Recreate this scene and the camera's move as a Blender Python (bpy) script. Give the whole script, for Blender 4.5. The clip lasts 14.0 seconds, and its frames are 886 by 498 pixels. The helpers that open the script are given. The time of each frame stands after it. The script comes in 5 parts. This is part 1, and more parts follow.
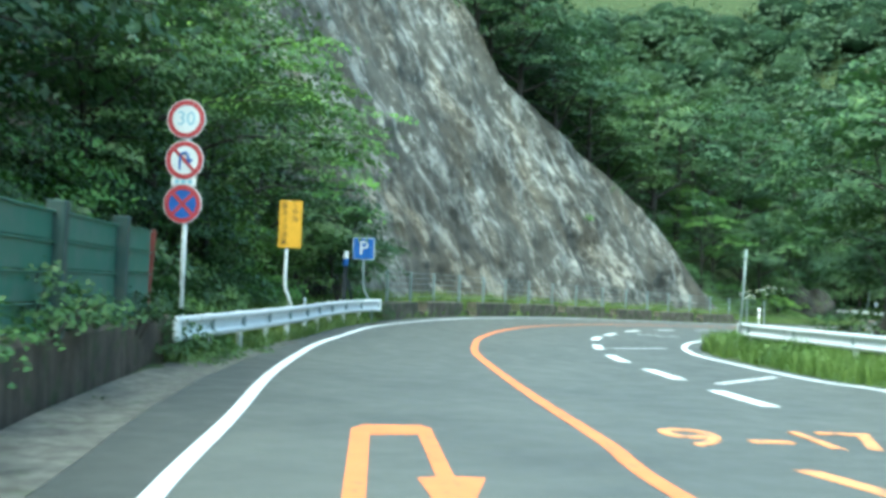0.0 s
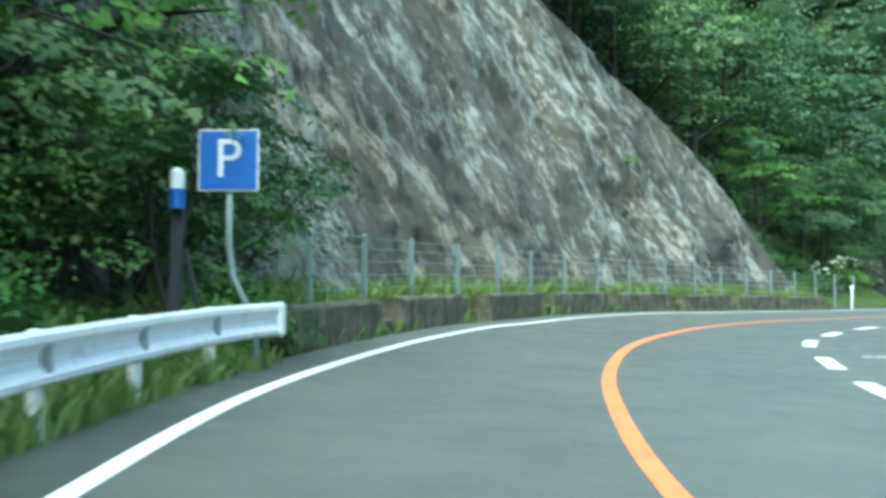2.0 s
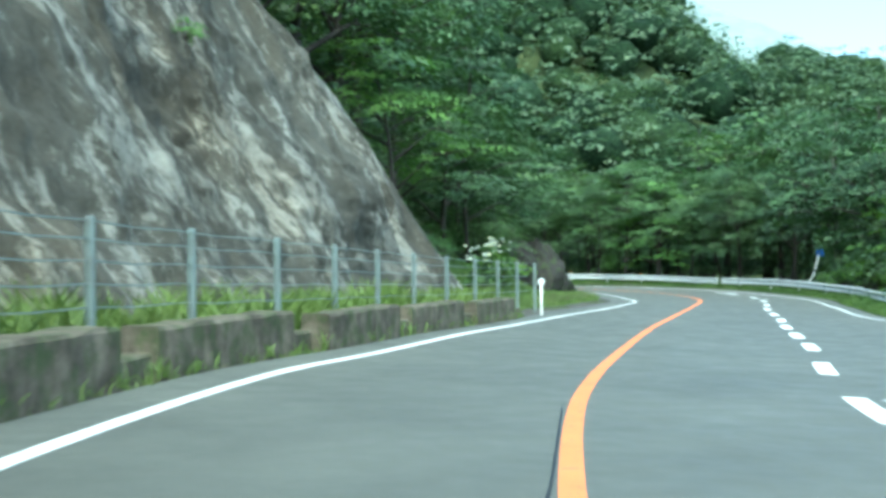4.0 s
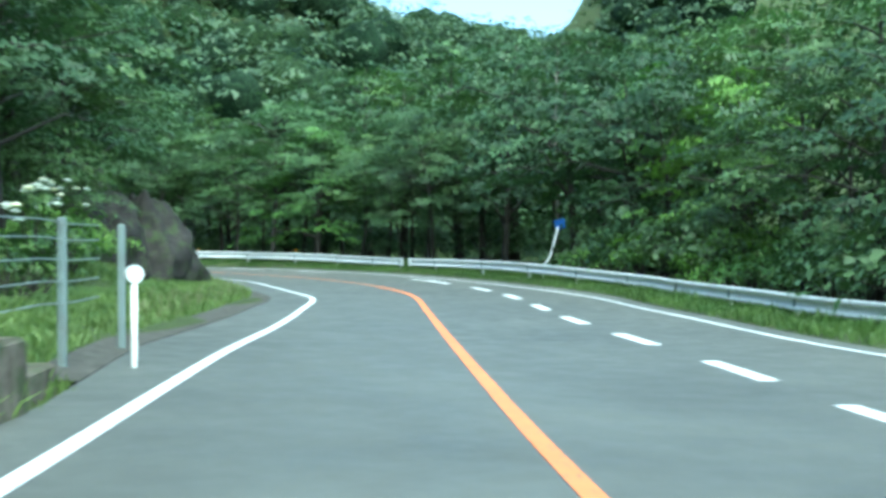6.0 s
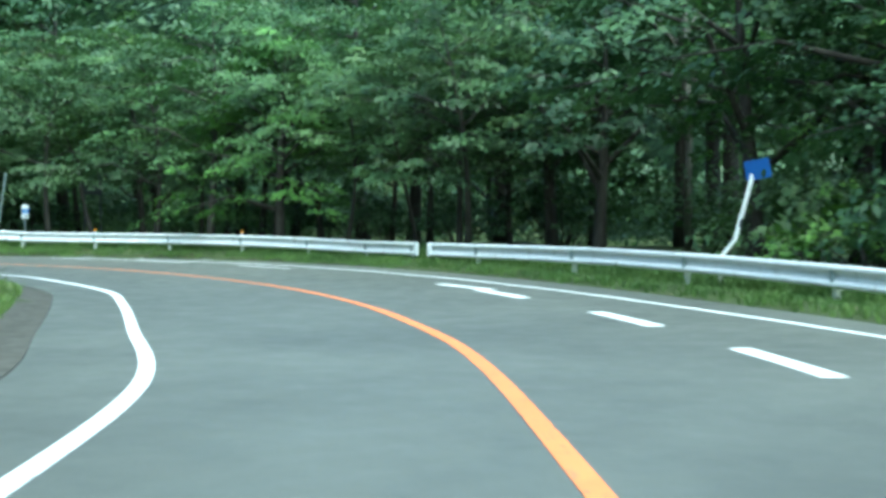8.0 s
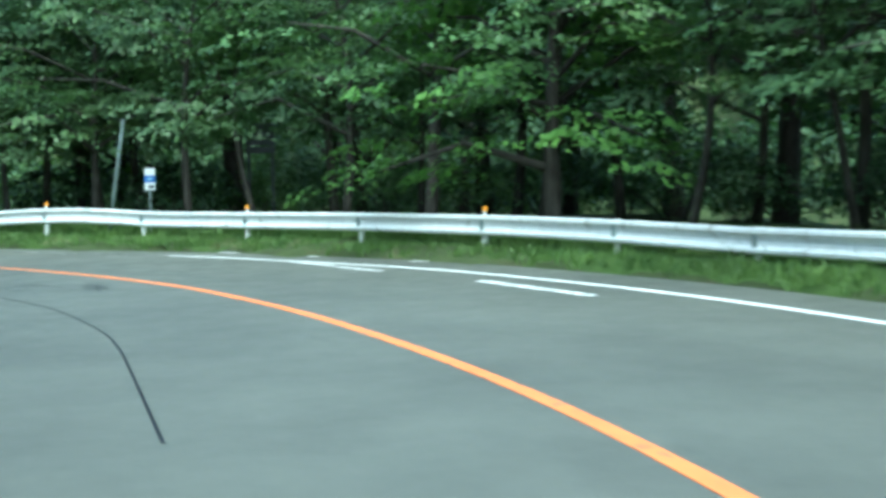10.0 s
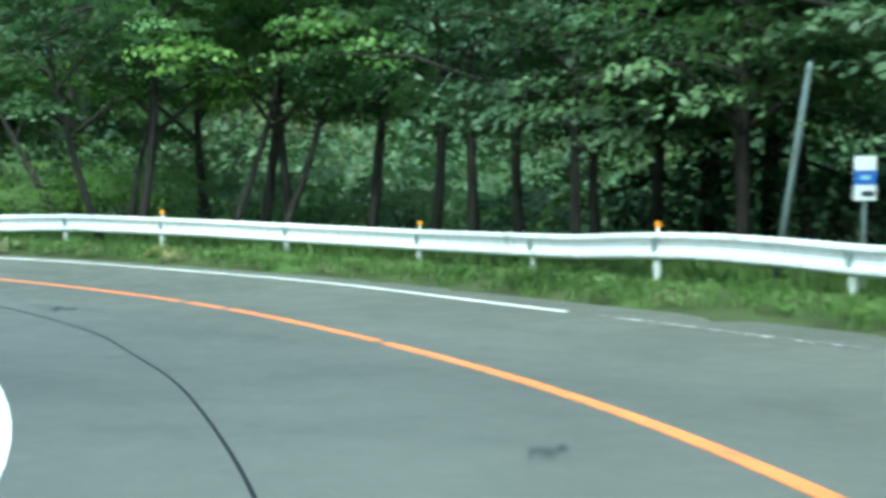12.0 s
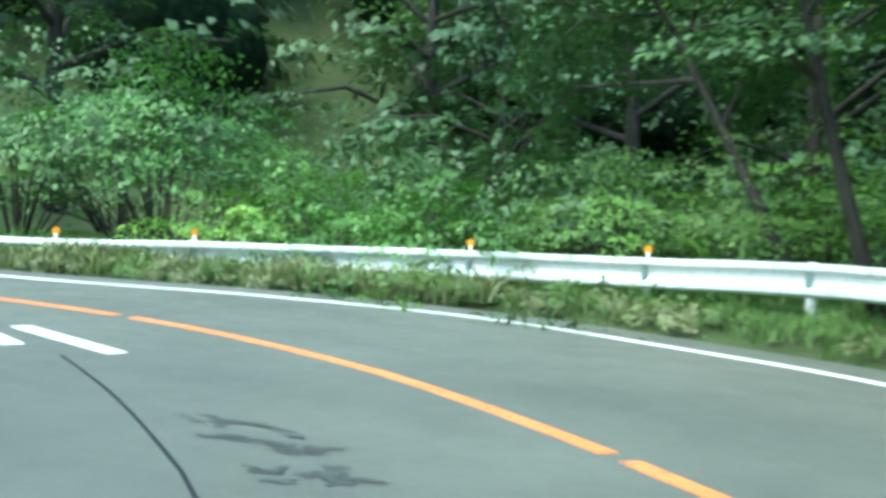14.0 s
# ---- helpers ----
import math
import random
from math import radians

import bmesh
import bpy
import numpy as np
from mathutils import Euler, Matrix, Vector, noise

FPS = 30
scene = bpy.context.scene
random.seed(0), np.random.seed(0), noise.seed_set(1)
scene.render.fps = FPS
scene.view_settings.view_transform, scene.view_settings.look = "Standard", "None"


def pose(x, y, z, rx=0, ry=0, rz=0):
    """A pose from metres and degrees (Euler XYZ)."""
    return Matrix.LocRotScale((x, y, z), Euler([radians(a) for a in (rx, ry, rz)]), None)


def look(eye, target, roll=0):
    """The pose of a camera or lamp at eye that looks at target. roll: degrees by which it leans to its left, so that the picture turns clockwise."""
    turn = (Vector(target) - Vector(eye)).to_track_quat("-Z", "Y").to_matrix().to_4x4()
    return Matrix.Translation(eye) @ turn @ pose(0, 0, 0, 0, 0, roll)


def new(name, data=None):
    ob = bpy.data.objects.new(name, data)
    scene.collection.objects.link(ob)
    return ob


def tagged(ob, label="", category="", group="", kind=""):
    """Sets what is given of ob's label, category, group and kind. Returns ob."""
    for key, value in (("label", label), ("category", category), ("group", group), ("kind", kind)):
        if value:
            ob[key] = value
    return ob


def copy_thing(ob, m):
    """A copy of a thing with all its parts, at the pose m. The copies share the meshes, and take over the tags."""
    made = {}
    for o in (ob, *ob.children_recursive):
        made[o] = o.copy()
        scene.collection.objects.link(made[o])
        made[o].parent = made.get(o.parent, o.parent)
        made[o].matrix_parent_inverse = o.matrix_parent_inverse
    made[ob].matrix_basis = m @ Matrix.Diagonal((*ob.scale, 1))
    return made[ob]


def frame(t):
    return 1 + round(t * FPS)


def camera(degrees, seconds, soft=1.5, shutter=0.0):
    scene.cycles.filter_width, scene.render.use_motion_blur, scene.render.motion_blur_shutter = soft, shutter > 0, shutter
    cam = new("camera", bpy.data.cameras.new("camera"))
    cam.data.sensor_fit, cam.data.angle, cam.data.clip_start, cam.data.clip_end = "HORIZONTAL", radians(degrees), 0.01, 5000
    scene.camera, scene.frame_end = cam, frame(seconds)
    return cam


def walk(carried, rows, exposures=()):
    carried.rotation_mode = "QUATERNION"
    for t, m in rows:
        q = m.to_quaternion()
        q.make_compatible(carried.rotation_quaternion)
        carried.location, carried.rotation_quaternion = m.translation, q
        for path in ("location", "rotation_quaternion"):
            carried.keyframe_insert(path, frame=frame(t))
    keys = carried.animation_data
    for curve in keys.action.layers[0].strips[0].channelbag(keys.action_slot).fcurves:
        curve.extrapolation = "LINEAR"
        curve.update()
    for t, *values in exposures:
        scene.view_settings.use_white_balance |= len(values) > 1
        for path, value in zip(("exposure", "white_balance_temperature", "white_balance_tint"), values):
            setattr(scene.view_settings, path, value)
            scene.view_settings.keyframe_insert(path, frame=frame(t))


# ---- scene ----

EXPOSURE, KELVIN, TINT = 1.82, 5500, -18
cam = camera(43.7, 14.0, soft=3.5, shutter=0.26)
# seconds, eye, yaw to the left, pitch up, roll
PATH = [
    (0, (3.084, -19.276, 1.176), 3.05, 2.19, 2.08),
    (0.5, (2.658, -14.259, 1.164), 4.01, 2.15, 2.10),
    (1, (2.161, -9.263, 1.159), 3.80, 2.24, 1.10),
    (1.5, (1.655, -3.955, 1.163), 2.87, 1.71, 0.16),
    (2, (1.392, 1.308, 1.161), 0.56, 1.40, 0.40),
    (2.5, (1.465, 6.605, 1.164), -4.38, 1.47, 0.03),
    (3, (2.132, 11.979, 1.193), -9.85, 1.37, -1.07),
    (3.5, (3.311, 17.150, 1.218), -15.67, 1.18, -1.15),
    (4, (4.812, 22.292, 1.230), -21.49, 0.95, -0.66),
    (4.2, (5.399, 24.357, 1.240), -23.94, 0.97, -0.31),
    (4.7, (7.617, 29.380, 1.230), -29.14, 0.66, -0.03),
    (5.2, (9.950, 33.784, 1.201), -34.02, 0.31, 0.11),
    (5.7, (12.520, 37.961, 1.151), -38.51, -0.06, -0.01),
    (6.3, (16.085, 43.187, 1.066), -42.21, -0.84, -0.35),
    (6.5, (17.288, 44.857, 1.032), -42.39, -1.30, -0.50),
    (7, (20.546, 49.076, 0.948), -42.33, -1.85, -0.14),
    (7.2, (22.046, 50.800, 0.912), -41.92, -2.15, -0.51),
    (7.7, (25.433, 55.030, 0.843), -41.36, -1.55, -0.47),
    (8.2, (28.468, 59.036, 0.800), -40.43, -1.07, -0.22),
    (8.7, (31.145, 62.808, 0.779), -38.72, -1.39, -0.16),
    (9.3, (33.784, 67.060, 0.779), -35.37, -2.52, -0.63),
    (9.5, (34.425, 68.429, 0.787), -33.83, -2.57, -1.05),
    (10, (35.844, 71.866, 0.801), -28.23, -2.52, -0.99),
    (10.5, (36.769, 75.184, 0.817), -21.50, -2.33, -0.68),
    (11, (37.492, 78.441, 0.832), -14.24, -2.21, -1.09),
    (11.5, (37.715, 81.647, 0.842), -6.47, -1.66, -0.12),
    (12, (37.618, 84.874, 0.847), 1.79, -1.24, 0.35),
    (12.5, (37.160, 88.001, 0.862), 10.29, -0.77, 0.73),
    (13, (36.257, 90.772, 0.910), 18.64, -0.10, 1.39),
    (13.2, (35.623, 91.983, 0.944), 22.25, -0.13, 0.81),
    (13.5, (34.672, 93.672, 0.971), 27.98, 0.06, 2.00),
    (14, (32.919, 96.064, 0.995), 36.96, -0.11, 2.95),
]


def heading(eye, yaw, pitch, roll):
    y, p = radians(yaw), radians(pitch)
    ahead = Vector((-math.sin(y) * math.cos(p), math.cos(y) * math.cos(p), math.sin(p)))
    return look(eye, Vector(eye) + ahead, roll)


walk(cam, [(t, heading(eye, yaw, pitch, roll)) for t, eye, yaw, pitch, roll in PATH],
     exposures=[(0.0, EXPOSURE, KELVIN, TINT), (4.2, EXPOSURE, KELVIN, TINT), (6.3, EXPOSURE, KELVIN - 200, TINT), (10.5, EXPOSURE, KELVIN - 250, TINT), (12.0, EXPOSURE, KELVIN - 100, TINT), (13.0, EXPOSURE + 0.14, KELVIN, TINT), (14.0, EXPOSURE + 0.14, KELVIN, TINT)])

# height of the carriageway, a gently warped sheet
WARP = [-0.1655, -1.1279, 0.3620, 1.0806, -1.2932, 0.4463, 0.0905, 0.3750, 0.2091, -0.0588]


def base_z(x, y):
    far = min(max((0.6 * x + 0.8 * y - 44) / 20, 0.0), 1.0)
    u = min(max((x - 2.1 * far - 15) / 30, -0.75), 1.15)
    v = min(max((y - 2.8 * far - 40) / 50, -1.35), 1.4)
    b = (1, u, v, u * u, u * v, v * v, u**3, u * u * v, u * v * v, v**3)
    return sum(c * k for c, k in zip(WARP, b))


# ---- light: an overcast summer day ----
SUN_UP, SUN_TURN = radians(58), radians(200)
world = bpy.data.worlds.new("overcast_sky")
scene.world = world
world.use_nodes = True
wn = world.node_tree
sky = wn.nodes.new("ShaderNodeTexSky")
sky.sky_type = "NISHITA"
sky.sun_disc = False
sky.sun_elevation, sky.sun_rotation = SUN_UP, SUN_TURN
sky.air_density, sky.dust_density, sky.ozone_density = 1.0, 3.0, 1.0
wn.links.new(sky.outputs[0], wn.nodes["Background"].inputs[0])
wn.nodes["Background"].inputs[1].default_value = 0.15
sun = new("sun", bpy.data.lights.new("sun", "SUN"))
sun.data.energy, sun.data.angle, sun.data.color = 1.5, radians(50), (1.0, 0.97, 0.92)
sun.matrix_world = look((0, 0, 60), Vector((0, 0, 60)) - Vector((math.sin(SUN_TURN) * math.cos(SUN_UP), math.cos(SUN_TURN) * math.cos(SUN_UP), math.sin(SUN_UP))))


# ---- materials ----
class Shade:
    """A node material, built step by step."""

    def __init__(self, name, rough=0.7, metal=0.0, spec=0.5):
        self.m = bpy.data.materials.new(name)
        self.m.use_nodes = True
        self.t = self.m.node_tree
        self.b = self.t.nodes["Principled BSDF"]
        self.b.inputs["Roughness"].default_value = rough
        self.b.inputs["Metallic"].default_value = metal
        self.b.inputs["Specular IOR Level"].default_value = spec
        self.pos = self.t.nodes.new("ShaderNodeNewGeometry").outputs["Position"]

    def noise(self, scale, detail=4.0, rough=0.6, stretch=None, vec=None):
        n = self.t.nodes.new("ShaderNodeTexNoise")
        n.inputs["Scale"].default_value, n.inputs["Detail"].default_value, n.inputs["Roughness"].default_value = scale, detail, rough
        v = vec or self.pos
        if stretch:
            mp = self.t.nodes.new("ShaderNodeMapping")
            mp.inputs["Scale"].default_value = stretch
            self.t.links.new(v, mp.inputs[0])
            v = mp.outputs[0]
        self.t.links.new(v, n.inputs["Vector"])
        return n.outputs["Fac"]

    def voronoi(self, scale, feature="F1", stretch=None):
        n = self.t.nodes.new("ShaderNodeTexVoronoi")
        n.feature = feature
        n.inputs["Scale"].default_value = scale
        v = self.pos
        if stretch:
            mp = self.t.nodes.new("ShaderNodeMapping")
            mp.inputs["Scale"].default_value = stretch
            self.t.links.new(v, mp.inputs[0])
            v = mp.outputs[0]
        self.t.links.new(v, n.inputs["Vector"])
        return n.outputs["Distance"]

    def ramp(self, fac, *stops):
        n = self.t.nodes.new("ShaderNodeValToRGB")
        e = n.color_ramp.elements
        while len(e) < len(stops):
            e.new(0.5)
        for el, (p, c) in zip(e, stops):
            el.position = p
            el.color = (*c, 1) if isinstance(c, tuple) else (c, c, c, 1)
        self.t.links.new(fac, n.inputs[0])
        return n.outputs[0]

    def mix(self, a, b, fac, mode="MIX"):
        n = self.t.nodes.new("ShaderNodeMix")
        n.data_type, n.blend_type = "RGBA", mode
        for sock, val in ((n.inputs[0], fac), (n.inputs[6], a), (n.inputs[7], b)):
            if isinstance(val, (int, float)):
                sock.default_value = val
            elif isinstance(val, tuple):
                sock.default_value = (*val, 1)
            else:
                self.t.links.new(val, sock)
        return n.outputs[2]

    def piece_random(self):
        return self.t.nodes.new("ShaderNodeObjectInfo").outputs["Random"]

    def island_random(self):
        return self.t.nodes.new("ShaderNodeNewGeometry").outputs["Random Per Island"]

    def color(self, c):
        if isinstance(c, tuple):
            self.b.inputs["Base Color"].default_value = (*c, 1)
        else:
            self.t.links.new(c, self.b.inputs["Base Color"])
        return self

    def rough(self, v):
        self.t.links.new(v, self.b.inputs["Roughness"])
        return self

    def bump(self, height, strength=0.3, distance=0.02):
        n = self.t.nodes.new("ShaderNodeBump")
        n.inputs["Strength"].default_value, n.inputs["Distance"].default_value = strength, distance
        self.t.links.new(height, n.inputs["Height"])
        self.t.links.new(n.outputs[0], self.b.inputs["Normal"])
        return self


def asphalt_material(name="asphalt", tone=1.0):
    s = Shade(name, 0.62, spec=0.5)
    fine = s.noise(90, 2)
    wide = s.ramp(s.noise(0.35, 5), (0.3, (0.08, 0.084, 0.071)), (0.7, (0.114, 0.118, 0.099)))
    patch = s.ramp(s.noise(0.9, 7, 0.72), (0.34, 0.84), (0.52, 1.0))
    c = s.mix(wide, patch, 0.8, "MULTIPLY")
    c = s.mix(c, (tone, tone, tone), 1.0, "MULTIPLY")
    c = s.mix(c, s.ramp(fine, (0.3, 0.75), (0.75, 1.25)), 0.7, "MULTIPLY")
    s.color(c).rough(s.ramp(s.noise(2.2, 4), (0.3, 0.5), (0.7, 0.68)))
    return s.bump(fine, 0.25, 0.006).m


def paint_material(name, color, worn):
    s = Shade(name, 0.55)
    wear = s.ramp(s.noise(9, 6, 0.75), (worn, (0.09, 0.09, 0.085)), (worn + 0.07, color))
    tone = s.ramp(s.noise(2.3, 5), (0.3, 0.82), (0.65, 1.0))
    return s.color(s.mix(wear, tone, 1.0, "MULTIPLY")).bump(s.noise(70, 2), 0.15, 0.004).m


def concrete_material(name, light, dark, moss=0.5):
    s = Shade(name, 0.9, spec=0.25)
    c = s.ramp(s.noise(2.5, 7, 0.7), (0.3, dark), (0.68, light))
    streak = s.ramp(s.noise(5, 5, 0.7, stretch=(1, 1, 0.12)), (0.35, 0.5), (0.62, 1.0))
    c = s.mix(c, streak, 0.8, "MULTIPLY")
    green = s.ramp(s.noise(3.1, 6, 0.7), (moss, 0.0), (moss + 0.15, 0.75))
    c = s.mix(c, (0.05, 0.075, 0.025), green)
    return s.color(c).bump(s.noise(24, 6), 0.5, 0.015).m


def painted_metal(name, color, dirt, rough=0.42, amount=0.5, metal=0.0):
    s = Shade(name, rough, metal)
    d = s.ramp(s.noise(3.3, 7, 0.72), (0.36, 1.0), (0.36 + amount * 0.4, 0.0))
    streak = s.ramp(s.noise(14, 4, 0.6, stretch=(1, 1, 0.1)), (0.42, 0.55), (0.5, 0.0))
    c = s.mix(color, dirt, s.mix(d, streak, 0.35))
    return s.color(c).bump(s.noise(40, 3), 0.06, 0.004).m


def leaf_material(name, dark, light, thin=0.26):
    """Leaves that share the tone of their bough, with a little change from leaf to leaf."""
    s = Shade(name, 0.5, spec=0.35)
    bough = s.ramp(s.noise(0.9, 4, 0.6), (0.36, 0.0), (0.66, 1.0))
    leaf = s.ramp(s.island_random(), (0.1, 0.0), (0.95, 1.0))
    c = s.mix(dark, light, s.mix(bough, leaf, 0.32))
    c = s.mix(c, s.ramp(s.piece_random(), (0.0, (0.58, 0.66, 0.62)), (0.5, (0.95, 1.0, 0.95)), (1.0, (1.45, 1.34, 1.0))), 1.0, "MULTIPLY")
    c = s.mix(c, s.ramp(s.noise(0.3, 3), (0.34, 0.7), (0.66, 1.22)), 0.8, "MULTIPLY")
    s.color(c)
    t = s.t.nodes.new("ShaderNodeBsdfTranslucent")
    s.t.links.new(s.mix(c, (1.0, 1.15, 0.6), 0.6, "MULTIPLY"), t.inputs[0])
    m = s.t.nodes.new("ShaderNodeMixShader")
    m.inputs[0].default_value = thin
    s.t.links.new(s.b.outputs[0], m.inputs[1])
    s.t.links.new(t.outputs[0], m.inputs[2])
    s.t.links.new(m.outputs[0], s.t.nodes["Material Output"].inputs[0])
    return s.m


def crown_material():
    s = Shade("far_crown_gap_shade", 0.8, spec=0.15)
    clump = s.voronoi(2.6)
    # core painted dark, darkest between clumps, standing in for shade in leaf gaps
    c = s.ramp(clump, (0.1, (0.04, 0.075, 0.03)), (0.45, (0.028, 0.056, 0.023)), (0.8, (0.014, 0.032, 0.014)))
    c = s.mix(c, s.ramp(s.island_random(), (0.0, (0.65, 0.75, 0.7)), (0.5, (1.0, 1.0, 1.0)), (1.0, (1.45, 1.3, 0.95))), 1.0, "MULTIPLY")
    c = s.mix(c, s.ramp(s.noise(3.5, 4, 0.7), (0.35, 0.65), (0.65, 1.3)), 0.8, "MULTIPLY")
    return s.color(c).bump(s.noise(2.2, 6, 0.75), 1.0, 0.6).m


def bark_material(name, light, dark):
    s = Shade(name, 0.9, spec=0.2)
    c = s.ramp(s.noise(7, 6, 0.7, stretch=(1, 1, 0.25)), (0.35, dark), (0.65, light))
    return s.color(c).bump(s.noise(16, 5, 0.7, stretch=(1, 1, 0.2)), 0.6, 0.02).m


def soil_material():
    s = Shade("forest_soil", 0.95, spec=0.15)
    c = s.ramp(s.noise(1.1, 7, 0.7), (0.3, (0.04, 0.048, 0.024)), (0.55, (0.06, 0.082, 0.03)), (0.75, (0.1, 0.085, 0.05)))
    return s.color(c).bump(s.noise(5, 6), 0.8, 0.08).m


def turf_material():
    s = Shade("turf", 0.95, spec=0.15)
    c = s.ramp(s.noise(2.4, 6, 0.7), (0.3, (0.05, 0.085, 0.022)), (0.6, (0.085, 0.135, 0.038)), (0.8, (0.12, 0.11, 0.055)))
    return s.color(c).bump(s.noise(14, 5), 0.9, 0.05).m


def rock_material():
    s = Shade("sprayed_rock", 0.9, spec=0.25)

    def axis(x, y, z):
        n = s.t.nodes.new("ShaderNodeVectorMath")
        n.operation = "DOT_PRODUCT"
        n.inputs[1].default_value = (x, y, z)
        s.t.links.new(s.pos, n.inputs[0])
        return n.outputs["Value"]

    # along the face (slanting downhill), into the hill, and up the fall line
    face = s.t.nodes.new("ShaderNodeCombineXYZ")
    for k, sock in enumerate((axis(0.5593, 0.829, 0.2), axis(-0.2, 0.14, 0.0), axis(0.0, 0.0, 0.46))):
        s.t.links.new(sock, face.inputs[k])
    fall = face.outputs[0]
    big = s.noise(0.2, 4, 0.6, stretch=(1, 1, 1.5), vec=fall)
    sheet = s.noise(0.6, 12, 0.8, stretch=(1, 1, 1.1), vec=fall)
    flake = s.noise(2.2, 10, 0.78, stretch=(1, 1, 1.1), vec=fall)
    thread = s.noise(6.0, 5, 0.65, stretch=(1, 1, 0.2), vec=fall)
    # bare grey rock, then ragged sheets of pale mortar over it
    c = s.ramp(flake, (0.3, (0.05, 0.048, 0.038)), (0.42, (0.096, 0.092, 0.075)), (0.56, (0.13, 0.126, 0.104)), (0.7, (0.165, 0.16, 0.134)))
    c = s.mix(c, s.ramp(big, (0.38, 0.6), (0.52, 0.95), (0.64, 1.12)), 0.9, "MULTIPLY")
    cover = s.mix(s.ramp(sheet, (0.5, 0.0), (0.535, 1.0)), s.ramp(flake, (0.42, 0.1), (0.52, 1.0)), 1.0, "MULTIPLY")
    cover = s.mix(cover, s.ramp(big, (0.38, 0.4), (0.5, 1.0)), 1.0, "MULTIPLY")
    c = s.mix(c, s.ramp(flake, (0.42, (0.2, 0.197, 0.168)), (0.6, (0.4, 0.396, 0.35))), cover)
    chips = s.mix(s.ramp(flake, (0.58, 0.0), (0.61, 0.9)), s.ramp(big, (0.42, 0.2), (0.56, 1.0)), 1.0, "MULTIPLY")
    c = s.mix(c, (0.37, 0.366, 0.325), chips)
    c = s.mix(c, s.ramp(thread, (0.34, 0.7), (0.5, 1.0), (0.66, 1.15)), 0.5, "MULTIPLY")
    c = s.mix(c, s.ramp(s.noise(14, 4, 0.7), (0.3, 0.78), (0.7, 1.15)), 0.75, "MULTIPLY")
    warm = s.ramp(s.noise(0.4, 5, vec=fall), (0.48, 0.0), (0.64, 0.55))
    c = s.mix(c, s.mix(c, (1.12, 0.96, 0.76), 1.0, "MULTIPLY"), warm)
    green = s.ramp(s.noise(0.8, 6, 0.7), (0.66, 0.0), (0.76, 0.5))
    c = s.mix(c, (0.06, 0.085, 0.03), green)
    return s.color(c).bump(s.noise(3.2, 9, 0.74, stretch=(1, 1, 0.7), vec=fall), 1.0, 0.22).m


def plain(name, color, rough=0.6, metal=0.0, scale=12.0, vary=0.18):
    s = Shade(name, rough, metal)
    c = s.mix(color, s.ramp(s.noise(scale, 5, 0.7), (0.3, 1.0 - vary), (0.7, 1.0)), 1.0, "MULTIPLY")
    return s.color(c).bump(s.noise(scale * 4, 3), 0.08, 0.004).m


M_ASPHALT = asphalt_material()
M_ASPHALT_DARK = asphalt_material("dark_asphalt", 0.66)
M_WHITE = paint_material("white_road_paint", (0.78, 0.79, 0.77), 0.33)
M_WHITE_WORN = paint_material("worn_white_road_paint", (0.7, 0.71, 0.69), 0.42)
M_WHITE_FAINT = paint_material("nearly_worn_off_white_paint", (0.5, 0.51, 0.49), 0.52)
M_ORANGE = paint_material("orange_road_paint", (0.77, 0.225, 0.065), 0.35)
M_ORANGE_PALE = paint_material("pale_orange_road_paint", (0.8, 0.33, 0.12), 0.4)
M_STAIN = plain("oily_stain", (0.068, 0.072, 0.065), 0.55, scale=9, vary=0.35)
M_SEAM = plain("tar_seam", (0.012, 0.012, 0.012), 0.5)
M_CONCRETE = concrete_material("mossy_concrete", (0.22, 0.19, 0.145), (0.035, 0.03, 0.022), 0.47)
M_GUTTER = concrete_material("gutter_concrete", (0.18, 0.174, 0.145), (0.1, 0.096, 0.08), 0.55)
M_GUTTER_DARK = concrete_material("dirty_gutter_concrete", (0.11, 0.105, 0.088), (0.06, 0.056, 0.046), 0.6)
M_RETAIN = concrete_material("dark_wall_concrete", (0.15, 0.118, 0.085), (0.06, 0.048, 0.036), 0.5)
M_RAIL = painted_metal("rail_white_enamel", (0.68, 0.7, 0.69), (0.36, 0.36, 0.32), 0.38, 0.15)
M_POLE = painted_metal("pole_white_enamel", (0.82, 0.83, 0.81), (0.4, 0.38, 0.33), 0.45, 0.2)
M_STEEL = painted_metal("galvanised_steel", (0.25, 0.31, 0.3), (0.2, 0.21, 0.2), 0.5, 0.4, 0.35)
M_GREENPANEL = painted_metal("green_panel_enamel", (0.05, 0.16, 0.1), (0.12, 0.17, 0.13), 0.5, 0.5)
M_GREENPOST = painted_metal("dark_green_steel", (0.03, 0.06, 0.05), (0.08, 0.09, 0.07), 0.5, 0.4)
M_RUST = plain("red_rusty_steel", (0.22, 0.05, 0.035), 0.7)
M_YELLOW = plain("yellow_sign_face", (0.78, 0.42, 0.03), 0.5, scale=4)
M_BLACK = plain("black_sign_paint", (0.03, 0.025, 0.02), 0.6)
M_SIGNRED = plain("faded_red_sign_film", (0.42, 0.05, 0.06), 0.5, scale=5)
M_SIGNBLUE = plain("blue_sign_film", (0.03, 0.12, 0.42), 0.45, scale=5)
M_SIGNWHITE = plain("white_sign_film", (0.74, 0.77, 0.76), 0.5, scale=5)
M_NUMERAL = plain("pale_blue_numerals", (0.3, 0.52, 0.62), 0.5)
M_REFLECT = plain("orange_reflector", (0.85, 0.34, 0.02), 0.3)
M_DARKBOARD = plain("dark_board", (0.03, 0.035, 0.04), 0.6)
